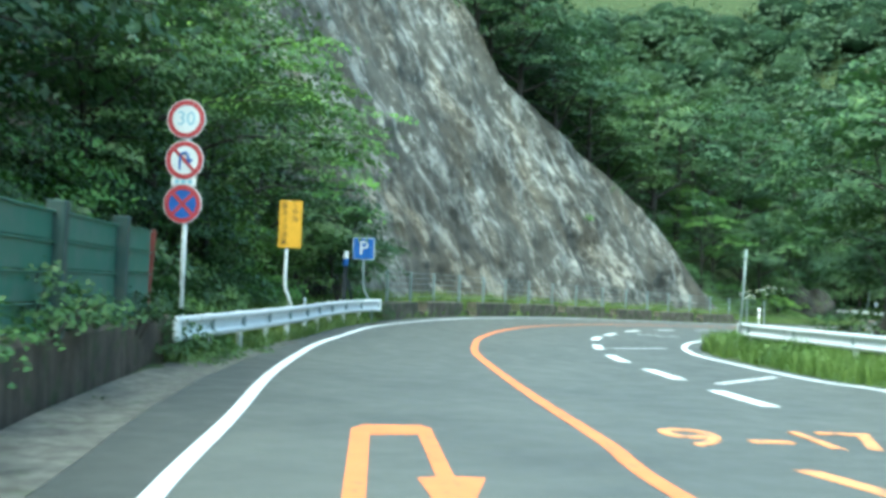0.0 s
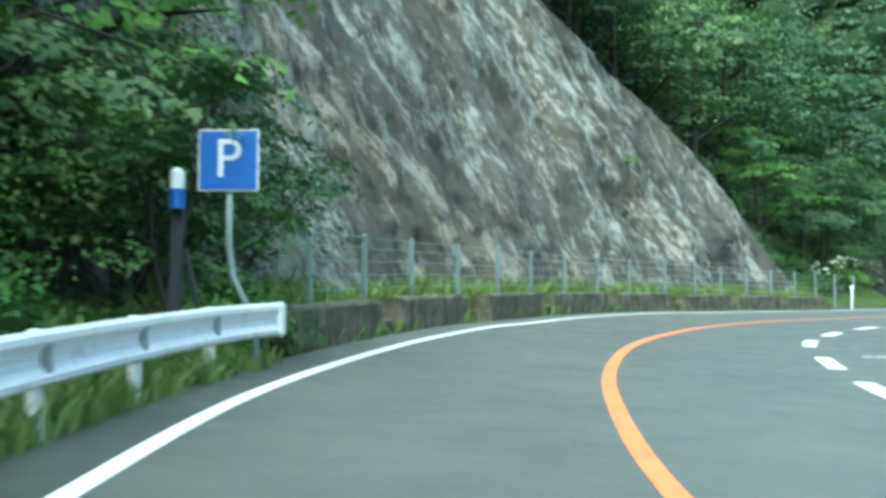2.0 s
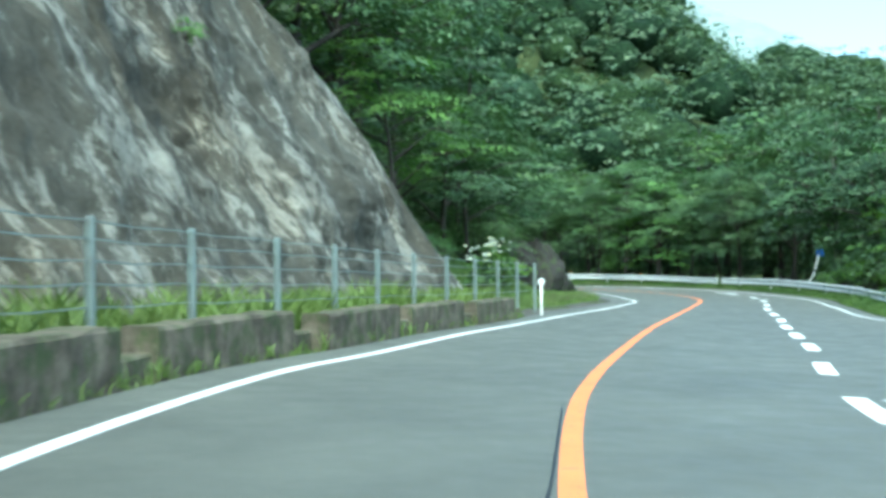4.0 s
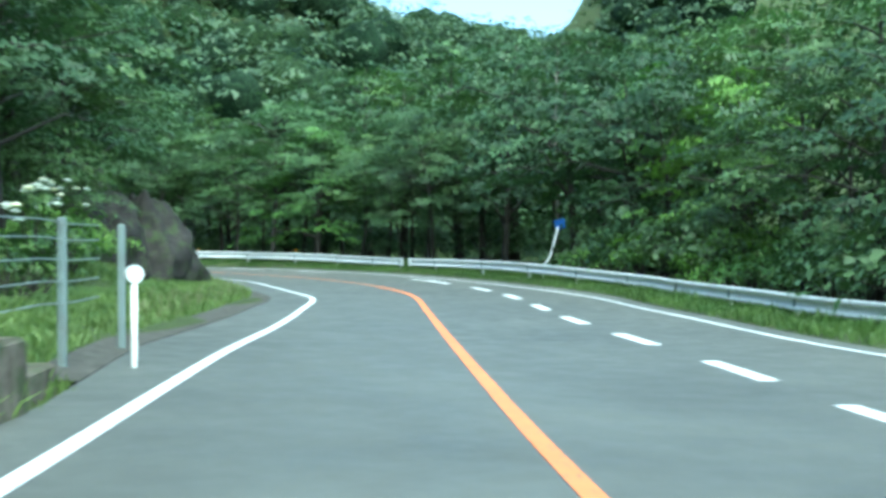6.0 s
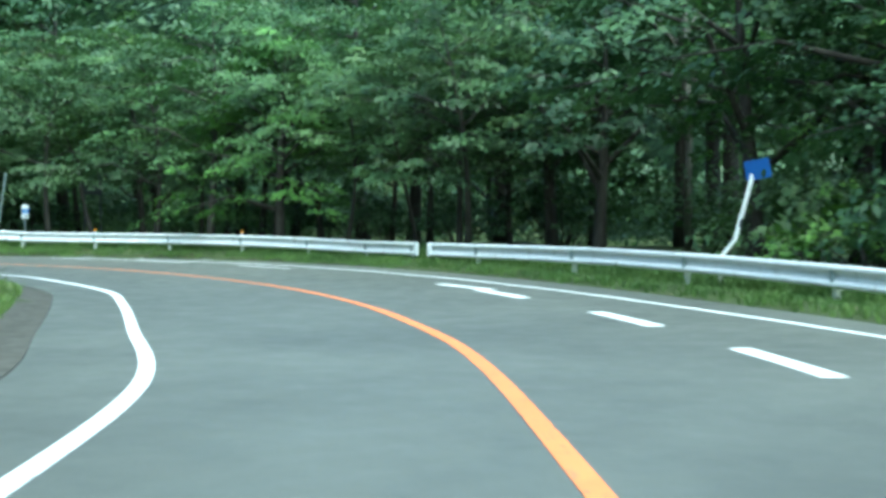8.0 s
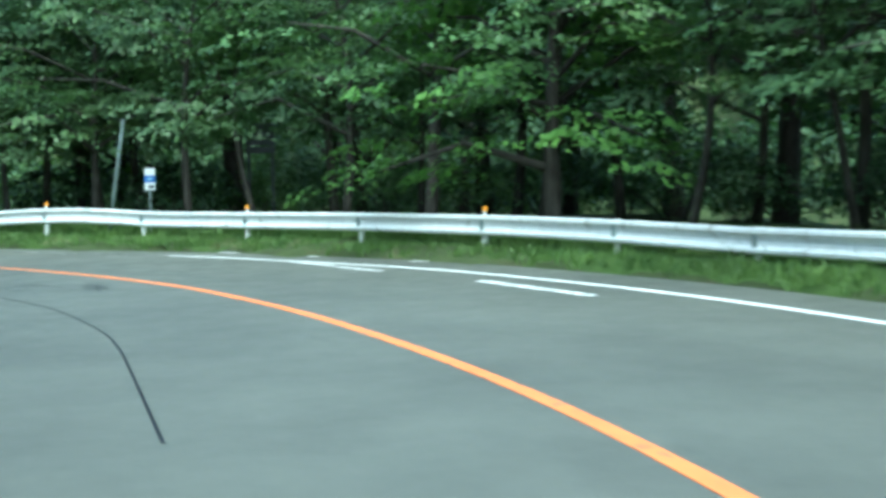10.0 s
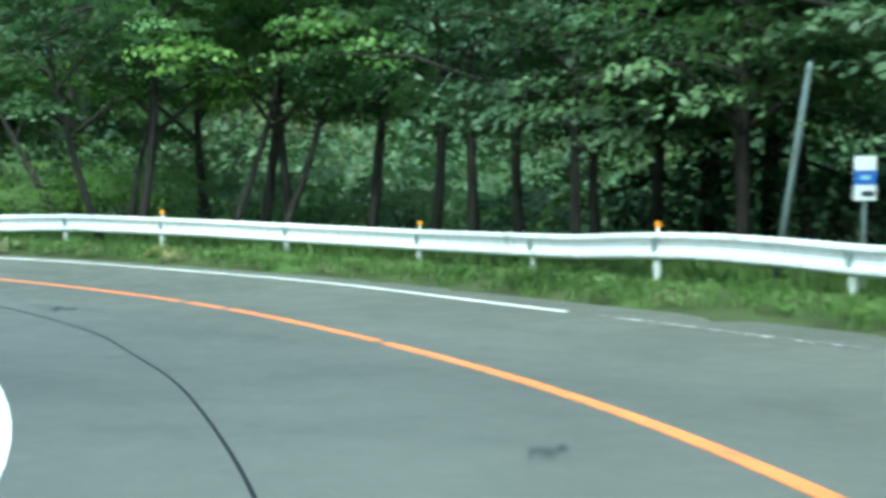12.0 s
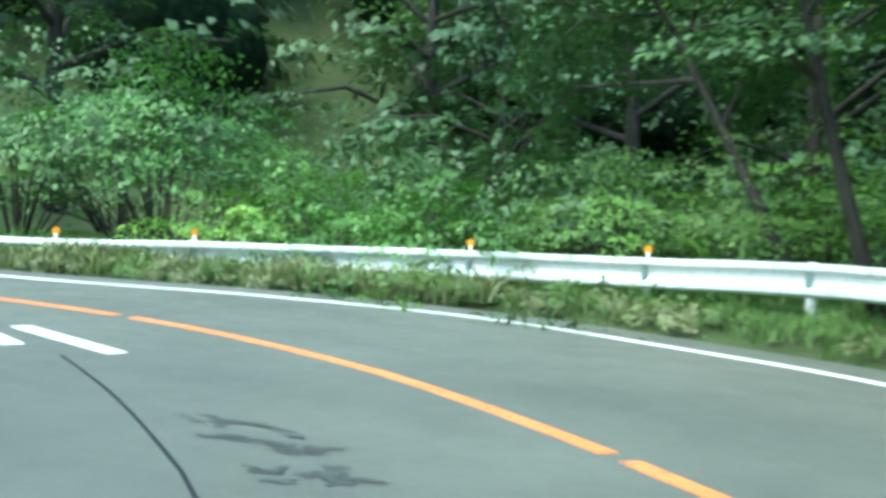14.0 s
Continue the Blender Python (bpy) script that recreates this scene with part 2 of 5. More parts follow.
M_BARK = bark_material("bark", (0.066, 0.06, 0.05), (0.024, 0.022, 0.018))
M_SNAG = bark_material("dead_wood", (0.3, 0.28, 0.24), (0.14, 0.13, 0.11))
M_LEAF = leaf_material("broad_leaves", (0.048, 0.092, 0.034), (0.135, 0.22, 0.075))
M_LEAF_LIGHT = leaf_material("fresh_leaves", (0.07, 0.15, 0.032), (0.18, 0.31, 0.07))
M_LEAF_DARK = leaf_material("deep_leaves", (0.038, 0.075, 0.034), (0.098, 0.162, 0.066))
# green lightened and greyed to paint in the haze of the far slope
M_LEAF_FAR = leaf_material("far_leaves", (0.055, 0.092, 0.05), (0.125, 0.178, 0.085))
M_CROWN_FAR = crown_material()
M_WEED = leaf_material("weed_leaves", (0.05, 0.1, 0.03), (0.125, 0.205, 0.06))
M_GRASS = leaf_material("grass_blades", (0.095, 0.15, 0.04), (0.21, 0.275, 0.09))
M_VERGE = leaf_material("verge_grass_blades", (0.05, 0.098, 0.026), (0.12, 0.185, 0.055))
M_DRY = leaf_material("dry_stems", (0.11, 0.12, 0.05), (0.25, 0.26, 0.13))
M_PETAL = leaf_material("white_petals", (0.6, 0.62, 0.56), (0.78, 0.8, 0.75), 0.2)
M_SOIL = soil_material()
M_TURF = turf_material()
# pale grey-green base colour carries the ridge's distance haze
M_RIDGE = plain("ridge_haze_tint", (0.26, 0.33, 0.315), 1.0, scale=0.02, vary=0.35)
M_ROCK = rock_material()
M_BOULDER = concrete_material("dark_boulder", (0.058, 0.053, 0.046), (0.02, 0.019, 0.018), 0.5)


# ---- small mesh kit ----
class Geo:
    """Vertices and faces that become one mesh."""

    def __init__(self):
        self.v, self.f = [], []

    def add(self, verts, faces):
        k = len(self.v)
        self.v.extend(tuple(p) for p in verts)
        self.f.extend(tuple(i + k for i in q) for q in faces)
        return self

    def box(self, c, size, m=None, bevel=0.0):
        """A box about c with chamfered upright edges and top."""
        x, y, z = (a / 2 for a in size)
        b = min(bevel, x * 0.9, y * 0.9, z * 0.9)
        rings = [(0, -z), (0, z)] if b == 0 else [(b, -z), (0, -z + b), (0, z - b), (b, z)]
        pts = []
        for inset, h in rings:
            X, Y = x - inset, y - inset
            if b:
                ring = [(-X + b, -Y), (X - b, -Y), (X, -Y + b), (X, Y - b), (X - b, Y), (-X + b, Y), (-X, Y - b), (-X, -Y + b)]
            else:
                ring = [(-X, -Y), (X, -Y), (X, Y), (-X, Y)]
            pts += [(*p, h) for p in ring]
        n = 8 if b else 4
        faces = [(r * n + i, r * n + (i + 1) % n, (r + 1) * n + (i + 1) % n, (r + 1) * n + i) for r in range(len(rings) - 1) for i in range(n)]
        faces += [tuple(range(n - 1, -1, -1)), tuple(range((len(rings) - 1) * n, len(rings) * n))]
        place = Matrix.Translation(c) @ (m or Matrix())
        return self.add([place @ Vector(p) for p in pts], faces)

    def tube(self, path, radii, n=8, cap=True):
        path = [Vector(p) for p in path]
        if isinstance(radii, (int, float)):
            radii = [radii] * len(path)
        pts, side = [], None
        for i, p in enumerate(path):
            d = (path[min(i + 1, len(path) - 1)] - path[max(i - 1, 0)]).normalized()
            if side is None:
                side = d.orthogonal().normalized()
            side = (side - d * side.dot(d)).normalized()
            up = d.cross(side)
            for k in range(n):
                a = 2 * math.pi * k / n
                pts.append(p + (side * math.cos(a) + up * math.sin(a)) * radii[i])
        faces = [(r * n + i, r * n + (i + 1) % n, (r + 1) * n + (i + 1) % n, (r + 1) * n + i) for r in range(len(path) - 1) for i in range(n)]
        if cap:
            faces += [tuple(range(n - 1, -1, -1)), tuple(range((len(path) - 1) * n, len(path) * n))]
        return self.add(pts, faces)

    def sweep(self, path, profile, closed=True, lift=0.0):
        """A flat profile (out, up) carried along a path of (x, y, z); out is to the path's left."""
        n, pts = len(profile), []
        for i, p in enumerate(path):
            a, b = path[max(i - 1, 0)], path[min(i + 1, len(path) - 1)]
            dx, dy = b[0] - a[0], b[1] - a[1]
            l = math.hypot(dx, dy) or 1.0
            nx, ny = -dy / l, dx / l
            pts += [(p[0] + nx * o, p[1] + ny * o, p[2] + h + lift) for o, h in profile]
        m = n if closed else n - 1
        faces = [(r * n + i, (r + 1) * n + i, (r + 1) * n + (i + 1) % n, r * n + (i + 1) % n) for r in range(len(path) - 1) for i in range(m)]
        if closed:
            faces += [tuple(range(n)), tuple(range(len(path) * n - 1, (len(path) - 1) * n - 1, -1))]
        return self.add(pts, faces)

    def disc(self, c, r, thick, m=None, n=28):
        """An upright disc that faces -y."""
        place = Matrix.Translation(c) @ (m or Matrix())
        pts = [place @ Vector((r * math.cos(2 * math.pi * k / n), s * thick / 2, r * math.sin(2 * math.pi * k / n))) for s in (-1, 1) for k in range(n)]
        faces = [(i, (i + 1) % n, n + (i + 1) % n, n + i) for i in range(n)] + [tuple(range(n - 1, -1, -1)), tuple(range(n, 2 * n))]
        return self.add(pts, faces)

    def ring(self, c, r0, r1, thick, m=None, n=28):
        place = Matrix.Translation(c) @ (m or Matrix())
        pts = [place @ Vector((r * math.cos(2 * math.pi * k / n), s * thick / 2, r * math.sin(2 * math.pi * k / n))) for s in (-1, 1) for r in (r0, r1) for k in range(n)]
        q = lambda a, b: [(a * n + i, a * n + (i + 1) % n, b * n + (i + 1) % n, b * n + i) for i in range(n)]
        return self.add(pts, q(0, 1) + q(3, 2) + q(1, 3) + q(2, 0))

    def data(self, name, mat, smooth=False):
        me = bpy.data.meshes.new(name)
        me.from_pydata(self.v, [], self.f)
        me.materials.append(mat)
        if smooth:
            me.shade_smooth()
        me.update()
        return me


def part(name, geo, mat, parent=None, label="", smooth=False):
    ob = new(name, geo.data(name, mat, smooth) if isinstance(geo, Geo) else geo)
    if parent is not None:
        ob.parent = parent
    return tagged(ob, label)


def thing(name, label, category, group="", kind="", at=None):
    ob = new(name)
    ob.empty_display_size = 0.2
    if at is not None:
        ob.matrix_basis = at if isinstance(at, Matrix) else Matrix.Translation(at)
    return tagged(ob, label, category, group, kind)


def quad_mesh(name, verts, mat, per=4):
    """Many separate leaves of `per` corners each, from an array."""
    v = np.asarray(verts, dtype=np.float32).reshape(-1, 3)
    k = len(v) // per
    me = bpy.data.meshes.new(name)
    me.vertices.add(len(v))
    me.vertices.foreach_set("co", v.ravel())
    me.loops.add(len(v))
    me.loops.foreach_set("vertex_index", np.arange(len(v), dtype=np.int32))
    me.polygons.add(k)
    me.polygons.foreach_set("loop_start", np.arange(k, dtype=np.int32) * per)
    me.materials.append(mat)
    me.update(calc_edges=True)
    return me


def curve(points, step=0.5):
    """A smooth line through points, in even steps."""
    p = np.array([points[0], *points, points[-1]], float)
    out = []
    for i in range(1, len(p) - 2):
        for t in np.linspace(0, 1, 12, endpoint=False):
            a, b, c, d = p[i - 1 : i + 3]
            out.append(0.5 * (2 * b + (c - a) * t + (2 * a - 5 * b + 4 * c - d) * t * t + (3 * b - 3 * c + d - a) * t**3))
    out = np.array([*out, p[-1]])
    s = np.r_[0, np.cumsum(np.hypot(*np.diff(out, axis=0).T))]
    even = np.linspace(0, s[-1], max(2, int(s[-1] / step) + 1))
    return np.stack([np.interp(even, s, out[:, k]) for k in range(out.shape[1])], 1)


def offset(line, left):
    """The line moved to its left (a number, or one a point)."""
    d = np.gradient(line, axis=0)
    d /= np.hypot(*d.T)[:, None] + 1e-9
    return line + np.stack([-d[:, 1], d[:, 0]], 1) * (np.asarray(left) * np.ones(len(line)))[:, None]


def along(line):
    return np.r_[0, np.cumsum(np.hypot(*np.diff(line, axis=0).T))]


def at_length(line, s):
    a = along(line)
    i = int(np.clip(np.searchsorted(a, s) - 1, 0, len(line) - 2))
    k = (s - a[i]) / max(a[i + 1] - a[i], 1e-9)
    p, d = line[i] + (line[i + 1] - line[i]) * k, line[i + 1] - line[i]
    return p, math.atan2(d[1], d[0])


def nearest_length(line, x, y):
    return along(line)[np.argmin((line[:, 0] - x) ** 2 + (line[:, 1] - y) ** 2)]


# ---- the plan ----
CENTRE = curve([(7.87, -32.03), (5.49, -19.02), (4.26, -12.11), (4.03, -9.70), (3.56, -5.99), (3.01, -1.18), (2.64, 2.51), (2.56, 5.50), (2.60, 8.30), (2.86, 11.50), (3.11, 13.51), (3.53, 15.89), (4.15, 18.59), (4.94, 21.16), (5.66, 23.08), (6.35, 24.81), (7.17, 26.68), (8.10, 28.48), (9.13, 30.35), (10.37, 32.42), (12.71, 35.95), (18.29, 43.90), (23.11, 50.32), (29.01, 58.04), (33.9, 64.5), (36.16, 68.25), (38.03, 72.38), (39.28, 76.7), (39.84, 81.11), (39.85, 84.8), (39.51, 87.58), (38.48, 91.25), (36.73, 94.66), (34.5, 97.71), (31.82, 100.03), (29.09, 101.45), (27.13, 101.96), (25.2, 101.95), (22.94, 101.11), (17.96, 97.98), (7.94, 88.07), (0.02, 80.97)])
EDGE_LEFT = curve([(4.33, -32.05), (2.12, -19.01), (1.16, -13.18), (0.67, -9.28), (0.01, -4.19), (-0.43, 1.60), (-0.45, 5.50), (-0.30, 10.69), (0.64, 16.57), (1.96, 21.70), (2.93, 24.18), (4.75, 28.82), (7.37, 33.88), (9.69, 37.20), (13.19, 42.35), (16.88, 47.18), (21.1, 52.68), (24.6, 56.92), (27.86, 61.1), (31.12, 65.51), (33.12, 69.89), (34.96, 74.21), (36.01, 77.15), (36.60, 81.12), (36.68, 83.80), (36.12, 87.24), (35.12, 90.54), (33.31, 93.72), (30.79, 96.59), (27.70, 98.00), (24.60, 97.81), (20.10, 94.81), (9.99, 85.01), (1.99, 78.01)])
EDGE_NOSE = curve([(13.5, -32), (10.6, -12), (9.1, -2.2), (8.55, -0.6), (8.2, 1.6), (7.95, 3.8), (7.72, 6.2), (7.78, 8.4), (8.0, 10.4), (8.6, 13.4), (9.3, 15.8), (10.05, 17.7), (11.2, 20.5), (12.7, 23.4), (17, 28), (24, 31), (34, 32)])
EDGE_RIGHT = curve([(35.96, 35.96), (30.93, 40.95), (28.08, 46.51), (33.89, 55.78), (38.21, 62.16), (41.14, 68.86), (42.66, 73.66), (43.32, 76.84), (43.81, 80.51), (43.84, 83.8), (43.41, 87.45), (41.87, 92.46), (40.3, 95.39), (38.14, 98.43), (34.9, 102.34), (30.91, 104.85), (28.44, 105.45), (26.22, 105.45), (24.12, 104.35), (22.33, 102.7), (16.07, 97.34), (5.08, 86.40)])
TAR_LEFT = offset(EDGE_LEFT, np.interp(along(EDGE_LEFT), [0, 26, 31, 36, 86, 92, 130], [1.42, 1.42, 1.0, 0.7, 0.7, 1.2, 1.0]))
TAR_NOSE = offset(EDGE_NOSE, -0.4)
TAR_RIGHT = offset(EDGE_RIGHT, -np.interp(along(EDGE_RIGHT), [0, 28, 36, 60, 66, 76, 84, 92], [0.55, 0.6, 0.9, 1.1, 1.0, 0.9, 0.8, 0.6]))
TAR = np.concatenate([TAR_LEFT, TAR_RIGHT[::-1], TAR_NOSE[::-1]])
ROCK_FOOT, ROCK_S = offset(EDGE_LEFT, 2.1), along(EDGE_LEFT)
ROCK_OUT = np.gradient(ROCK_FOOT, axis=0)
ROCK_OUT = np.stack([-ROCK_OUT[:, 1], ROCK_OUT[:, 0]], 1) / np.hypot(*ROCK_OUT.T)[:, None]


def rock_top(s):
    """Height of the cutting's crest along the road."""
    return np.interp(s, [32, 38, 46, 56, 62, 66, 69.6, 70.4, 71.2, 72.0, 74.8, 76.1, 78, 80, 82, 83.5, 84.4, 85.8, 86.7, 87.6], [0, 6, 14, 20, 22, 21, 19.5, 16.6, 13.7, 12.7, 11.2, 10.5, 9.2, 8.1, 6.7, 5.5, 4.1, 2.1, 1.3, 0.0])


def rock_back(s):
    """How far the face draws back from the fence towards its hidden end."""
    return np.interp(s, [32, 40, 48, 53], [7.0, 4.5, 1.6, 0.0])


def rock_coords(pts):
    """Place along the cutting, and distance behind the foot of its face."""
    best, at = np.full(len(pts), 1e9), np.zeros(len(pts), int)
    for i in range(0, len(ROCK_FOOT), 2):
        d = (pts[:, 0] - ROCK_FOOT[i, 0]) ** 2 + (pts[:, 1] - ROCK_FOOT[i, 1]) ** 2
        at[d < best] = i
        best = np.minimum(best, d)
    s = ROCK_S[at]
    return s, ((pts - ROCK_FOOT[at]) * ROCK_OUT[at]).sum(1) - rock_back(s)


def inside_tar(pts):
    x, y = pts[:, 0], pts[:, 1]
    odd = np.zeros(len(pts), bool)
    a = TAR
    b = np.roll(TAR, -1, axis=0)
    for (x0, y0), (x1, y1) in zip(a[::2], b[1::2] if len(a) % 2 == 0 else np.roll(TAR, -2, axis=0)[::2]):
        if y0 != y1:
            odd ^= ((y0 > y) != (y1 > y)) & (x < (x1 - x0) * (y - y0) / (y1 - y0) + x0)
    return odd


def gap_to(line, pts):
    best = np.full(len(pts), 1e9)
    for i in range(0, len(line), 2):
        best = np.minimum(best, (pts[:, 0] - line[i, 0]) ** 2 + (pts[:, 1] - line[i, 1]) ** 2)
    return np.sqrt(best)


def terrain(pts):
    """Heights of the ground outside the carriageway."""
    pts = np.asarray(pts, float)
    flat = np.array([base_z(x, y) for x, y in pts])
    dl, dr = gap_to(TAR_LEFT, pts), np.minimum(gap_to(TAR_NOSE, pts), gap_to(TAR_RIGHT, pts))
    on = inside_tar(pts)
    rough = np.array([noise.fractal(Vector((x * 0.11, y * 0.11, 3.0)), 1.0, 2.0, 4) for x, y in pts])
    bank = np.interp(dl, [0, 0.4, 1.5, 3], [-0.12, 0.05, 0.2, 0.3])
    s, n = rock_coords(pts)
    start = np.where((s > 43) & (s < 88), np.clip(n - 0.2, 0, 70), np.clip(dl - 3.0, 0, 70))
    left = bank + start * 0.62 + rough * np.clip(start, 0, 6) * 0.16
    far = np.clip(dr - 22, 0, 110) * np.interp(pts[:, 1] - 0.35 * (pts[:, 0] - 40), [20, 60, 95, 130], [0.3, 0.34, 0.6, 0.78]) * np.maximum(np.interp(pts[:, 0] - 0.5 * (pts[:, 1] - 100), [48, 80], [1.0, 0.38]), np.interp(np.degrees(np.arctan2(pts[:, 0] - 5, pts[:, 1] - 22)), [43.5, 50], [0.0, 0.95]))
    bank_r = np.interp(pts[:, 1], [50, 72, 80, 92, 99], [0.08, 0.1, 0.26, 0.3, 0.32]) * np.interp(pts[:, 0], [22, 28], [0.2, 1.0])
    right = np.interp(dr, [0, 0.3, 0.9, 5, 12, 22], [-0.12, 0.02, 0.0, 0.0, -0.5, -0.9]) + bank_r * np.clip(dr / 1.4, 0, 1) + far + rough * np.clip(dr - 3, 0, 8) * 0.12
    z = np.where(dl < dr, left, right)
    crag = np.minimum((n - 1.6) * 2.05, rock_top(s) - 2.2)
    z = np.where((dl < dr) & (n > -0.8), np.maximum(z, crag), z)
    return flat + np.where(on, -0.25, z)


def build_ground():
    mid = np.arange(-42, 84.1, 1.4)
    xs = np.r_[-1500, -900, -500, -300, -200, -140, -100, -75, -60, -50, mid, 92, 102, 115, 132, 155, 190, 250, 350, 550, 900, 1500]
    mid = np.arange(-40, 130.1, 1.4)
    ys = np.r_[-1500, -900, -500, -300, -200, -140, -100, -75, -60, -48, mid, 138, 148, 160, 176, 200, 240, 320, 500, 900, 1500]
    gx, gy = np.meshgrid(xs, ys, indexing="ij")
    flat = np.stack([gx.ravel(), gy.ravel()], 1)
    z = terrain(flat)
    ny = len(ys)
    g = Geo()
    g.v = [(float(a), float(b), float(c)) for (a, b), c in zip(flat, z)]
    g.f = [(i * ny + j, (i + 1) * ny + j, (i + 1) * ny + j + 1, i * ny + j + 1) for i in range(len(xs) - 1) for j in range(ny - 1)]
    ob = part("ground", g, M_SOIL, smooth=True)
    return tagged(ob, "dark leaf-littered forest soil rising into wooded slopes", "ground", kind="structure")


GROUND = build_ground()


def ground_z(x, y):
    return float(terrain([(x, y)])[0])


def build_road():
    from mathutils.geometry import delaunay_2d_cdt

    rim = [Vector(p) for p in TAR[::2]]
    lo, hi = TAR.min(0), TAR.max(0)
    grid = np.array([(x, y) for x in np.arange(lo[0], hi[0], 1.6) for y in np.arange(lo[1], hi[1], 1.6)])
    grid = grid[inside_tar(grid)]
    keep = grid[np.minimum(np.minimum(gap_to(TAR_LEFT, grid), gap_to(TAR_NOSE, grid)), gap_to(TAR_RIGHT, grid)) > 0.7]
    verts, _, faces, *_ = delaunay_2d_cdt(rim + [Vector(p) for p in keep], [], [list(range(len(rim)))], 1, 1e-4)
    g = Geo()
    g.v = [(p.x, p.y, base_z(p.x, p.y)) for p in verts]
    g.f = [tuple(f) for f in faces]
    ob = part("road", g, M_ASPHALT, smooth=True)
    tagged(ob, "grey damp-looking asphalt mountain road with faint patches", "road", kind="structure")
    return ob


build_road()


def build_shoulder():
    """A strip of darker asphalt between the edge line and the gutter."""
    pick = along(EDGE_LEFT) < 47
    a, b = offset(EDGE_LEFT, 0.08)[pick], TAR_LEFT[pick]
    g = Geo()
    for p, q in zip(a, b):
        g.v += [(*r, base_z(*r) + 0.004) for r in (p, p * 0.5 + q * 0.5, q)]
    g.f = [(3 * i + k + 3, 3 * i + k + 4, 3 * i + k + 1, 3 * i + k) for i in range(len(a) - 1) for k in range(2)]
    return tagged(part("shoulder", g, M_ASPHALT_DARK), "darker asphalt shoulder beside the edge line", "road", kind="structure")


build_shoulder()


def painted(name, line, width, mat, label, lift=0.006, category="road marking", group=""):
    """A painted stripe that follows the carriageway."""
    g = Geo()
    h = width / 2
    a, b = offset(line, h), offset(line, -h)
    for i in range(len(line)):
        za, zb = base_z(*a[i]) + lift, base_z(*b[i]) + lift
        g.v += [(a[i][0], a[i][1], za - 0.02), (a[i][0], a[i][1], za), (b[i][0], b[i][1], zb), (b[i][0], b[i][1], zb - 0.02)]
    for i in range(len(line) - 1):
        k = 4 * i
        g.f += [(k, k + 4, k + 5, k + 1), (k + 1, k + 5, k + 6, k + 2), (k + 2, k + 6, k + 7, k + 3)]
    e = 4 * (len(line) - 1)
    g.f += [(0, 1, 2, 3), (e + 3, e + 2, e + 1, e)]
    ob = part(name, g, mat)
    return tagged(ob, label, category, group, "structure")


thin = nearest_length(CENTRE, 36.1, 70.8)
cuts = [0.0] + [nearest_length(CENTRE, *p) for p in ((36.75, 94.63), (34.57, 97.6), (34.1, 98.08), (30.55, 100.72), (25.1, 101.93))] + [along(CENTRE)[-1]]
spans = [(0.0, thin, 0.15), (thin, cuts[1] - 0.09, 0.12)] + [(a + 0.09, b - 0.09, 0.12) for a, b in zip(cuts[1:], cuts[2:])]
for a, b, w in spans:
    seg = np.array([at_length(CENTRE, d)[0] for d in np.linspace(a, b, max(4, int((b - a) / 0.5)))])
    painted("centre_line", seg, w, M_ORANGE, "solid orange centre line, scuffed by tyres", group="centre line")
painted("edge_line_left", EDGE_LEFT, 0.145, M_WHITE, "solid white edge line with flaking spots")
painted("edge_line_nose", EDGE_NOSE, 0.15, M_WHITE, "white edge line round the island's nose")
for a, b, mat in ((0.0, nearest_length(EDGE_RIGHT, 41.5, 93.4), M_WHITE), (nearest_length(EDGE_RIGHT, 41.3, 93.7), nearest_length(EDGE_RIGHT, 38.9, 97.4), M_WHITE_FAINT), (nearest_length(EDGE_RIGHT, 38.6, 97.8), along(EDGE_RIGHT)[-1], M_WHITE)):
    seg = np.array([at_length(EDGE_RIGHT, d)[0] for d in np.linspace(a, b, max(4, int((b - a) / 0.4)))])
    painted("edge_line_right", seg, 0.115, mat, "thin white edge line along the outer verge, worn off in places", group="outer edge line")
# broken line of the outer lane
LANE = curve([(7.0, -9), (6.35, -5), (5.85, -0.5), (5.5, 3.4), (5.5, 7.6), (5.75, 11.7), (6.05, 13.8), (6.75, 17.2), (7.9, 21.6), (9.3, 24.9), (10.5, 27.3), (12.1, 30.2),
              (14.9, 34.1), (17.8, 37.8), (20.4, 41.4), (23.5, 45.7), (26.05, 49.1), (30.5, 55.4), (33.5, 59.3), (36.45, 63.3), (38.75, 67.1), (40.85, 71.7), (42, 75.8), (42.4, 80.8)])
starts = [nearest_length(LANE, *p) for p in ((6.4, -5.4), (5.95, -1.4), (5.55, 2.5), (5.5, 7.2), (5.75, 11.8), (6.5, 16.1), (7.6, 20.6), (9.35, 25.0), (11.6, 29.3), (14.6, 33.6), (17.75, 37.7),
                                              (20.0, 40.9), (22.35, 44.2), (24.8, 47.5), (27.45, 51.05), (29.85, 54.45), (32.77, 58.2), (35.9, 62.4), (38.3, 66.2), (40.5, 70.7))]
for s0 in starts:
    seg = np.array([at_length(LANE, s0 + d)[0] for d in np.linspace(0, 2.1, 6)])
    painted("lane_dash", seg, 0.24, M_WHITE, "white painted lane dash", group="dashes of the outer lane line")
seg = np.array([np.array((41.33, 72.29)) + (np.array((41.78, 74.34)) - np.array((41.33, 72.29))) * t for t in np.linspace(0, 1, 5)])
painted("lane_dash", seg, 0.22, M_WHITE, "white painted lane dash", group="dashes of the outer lane line")
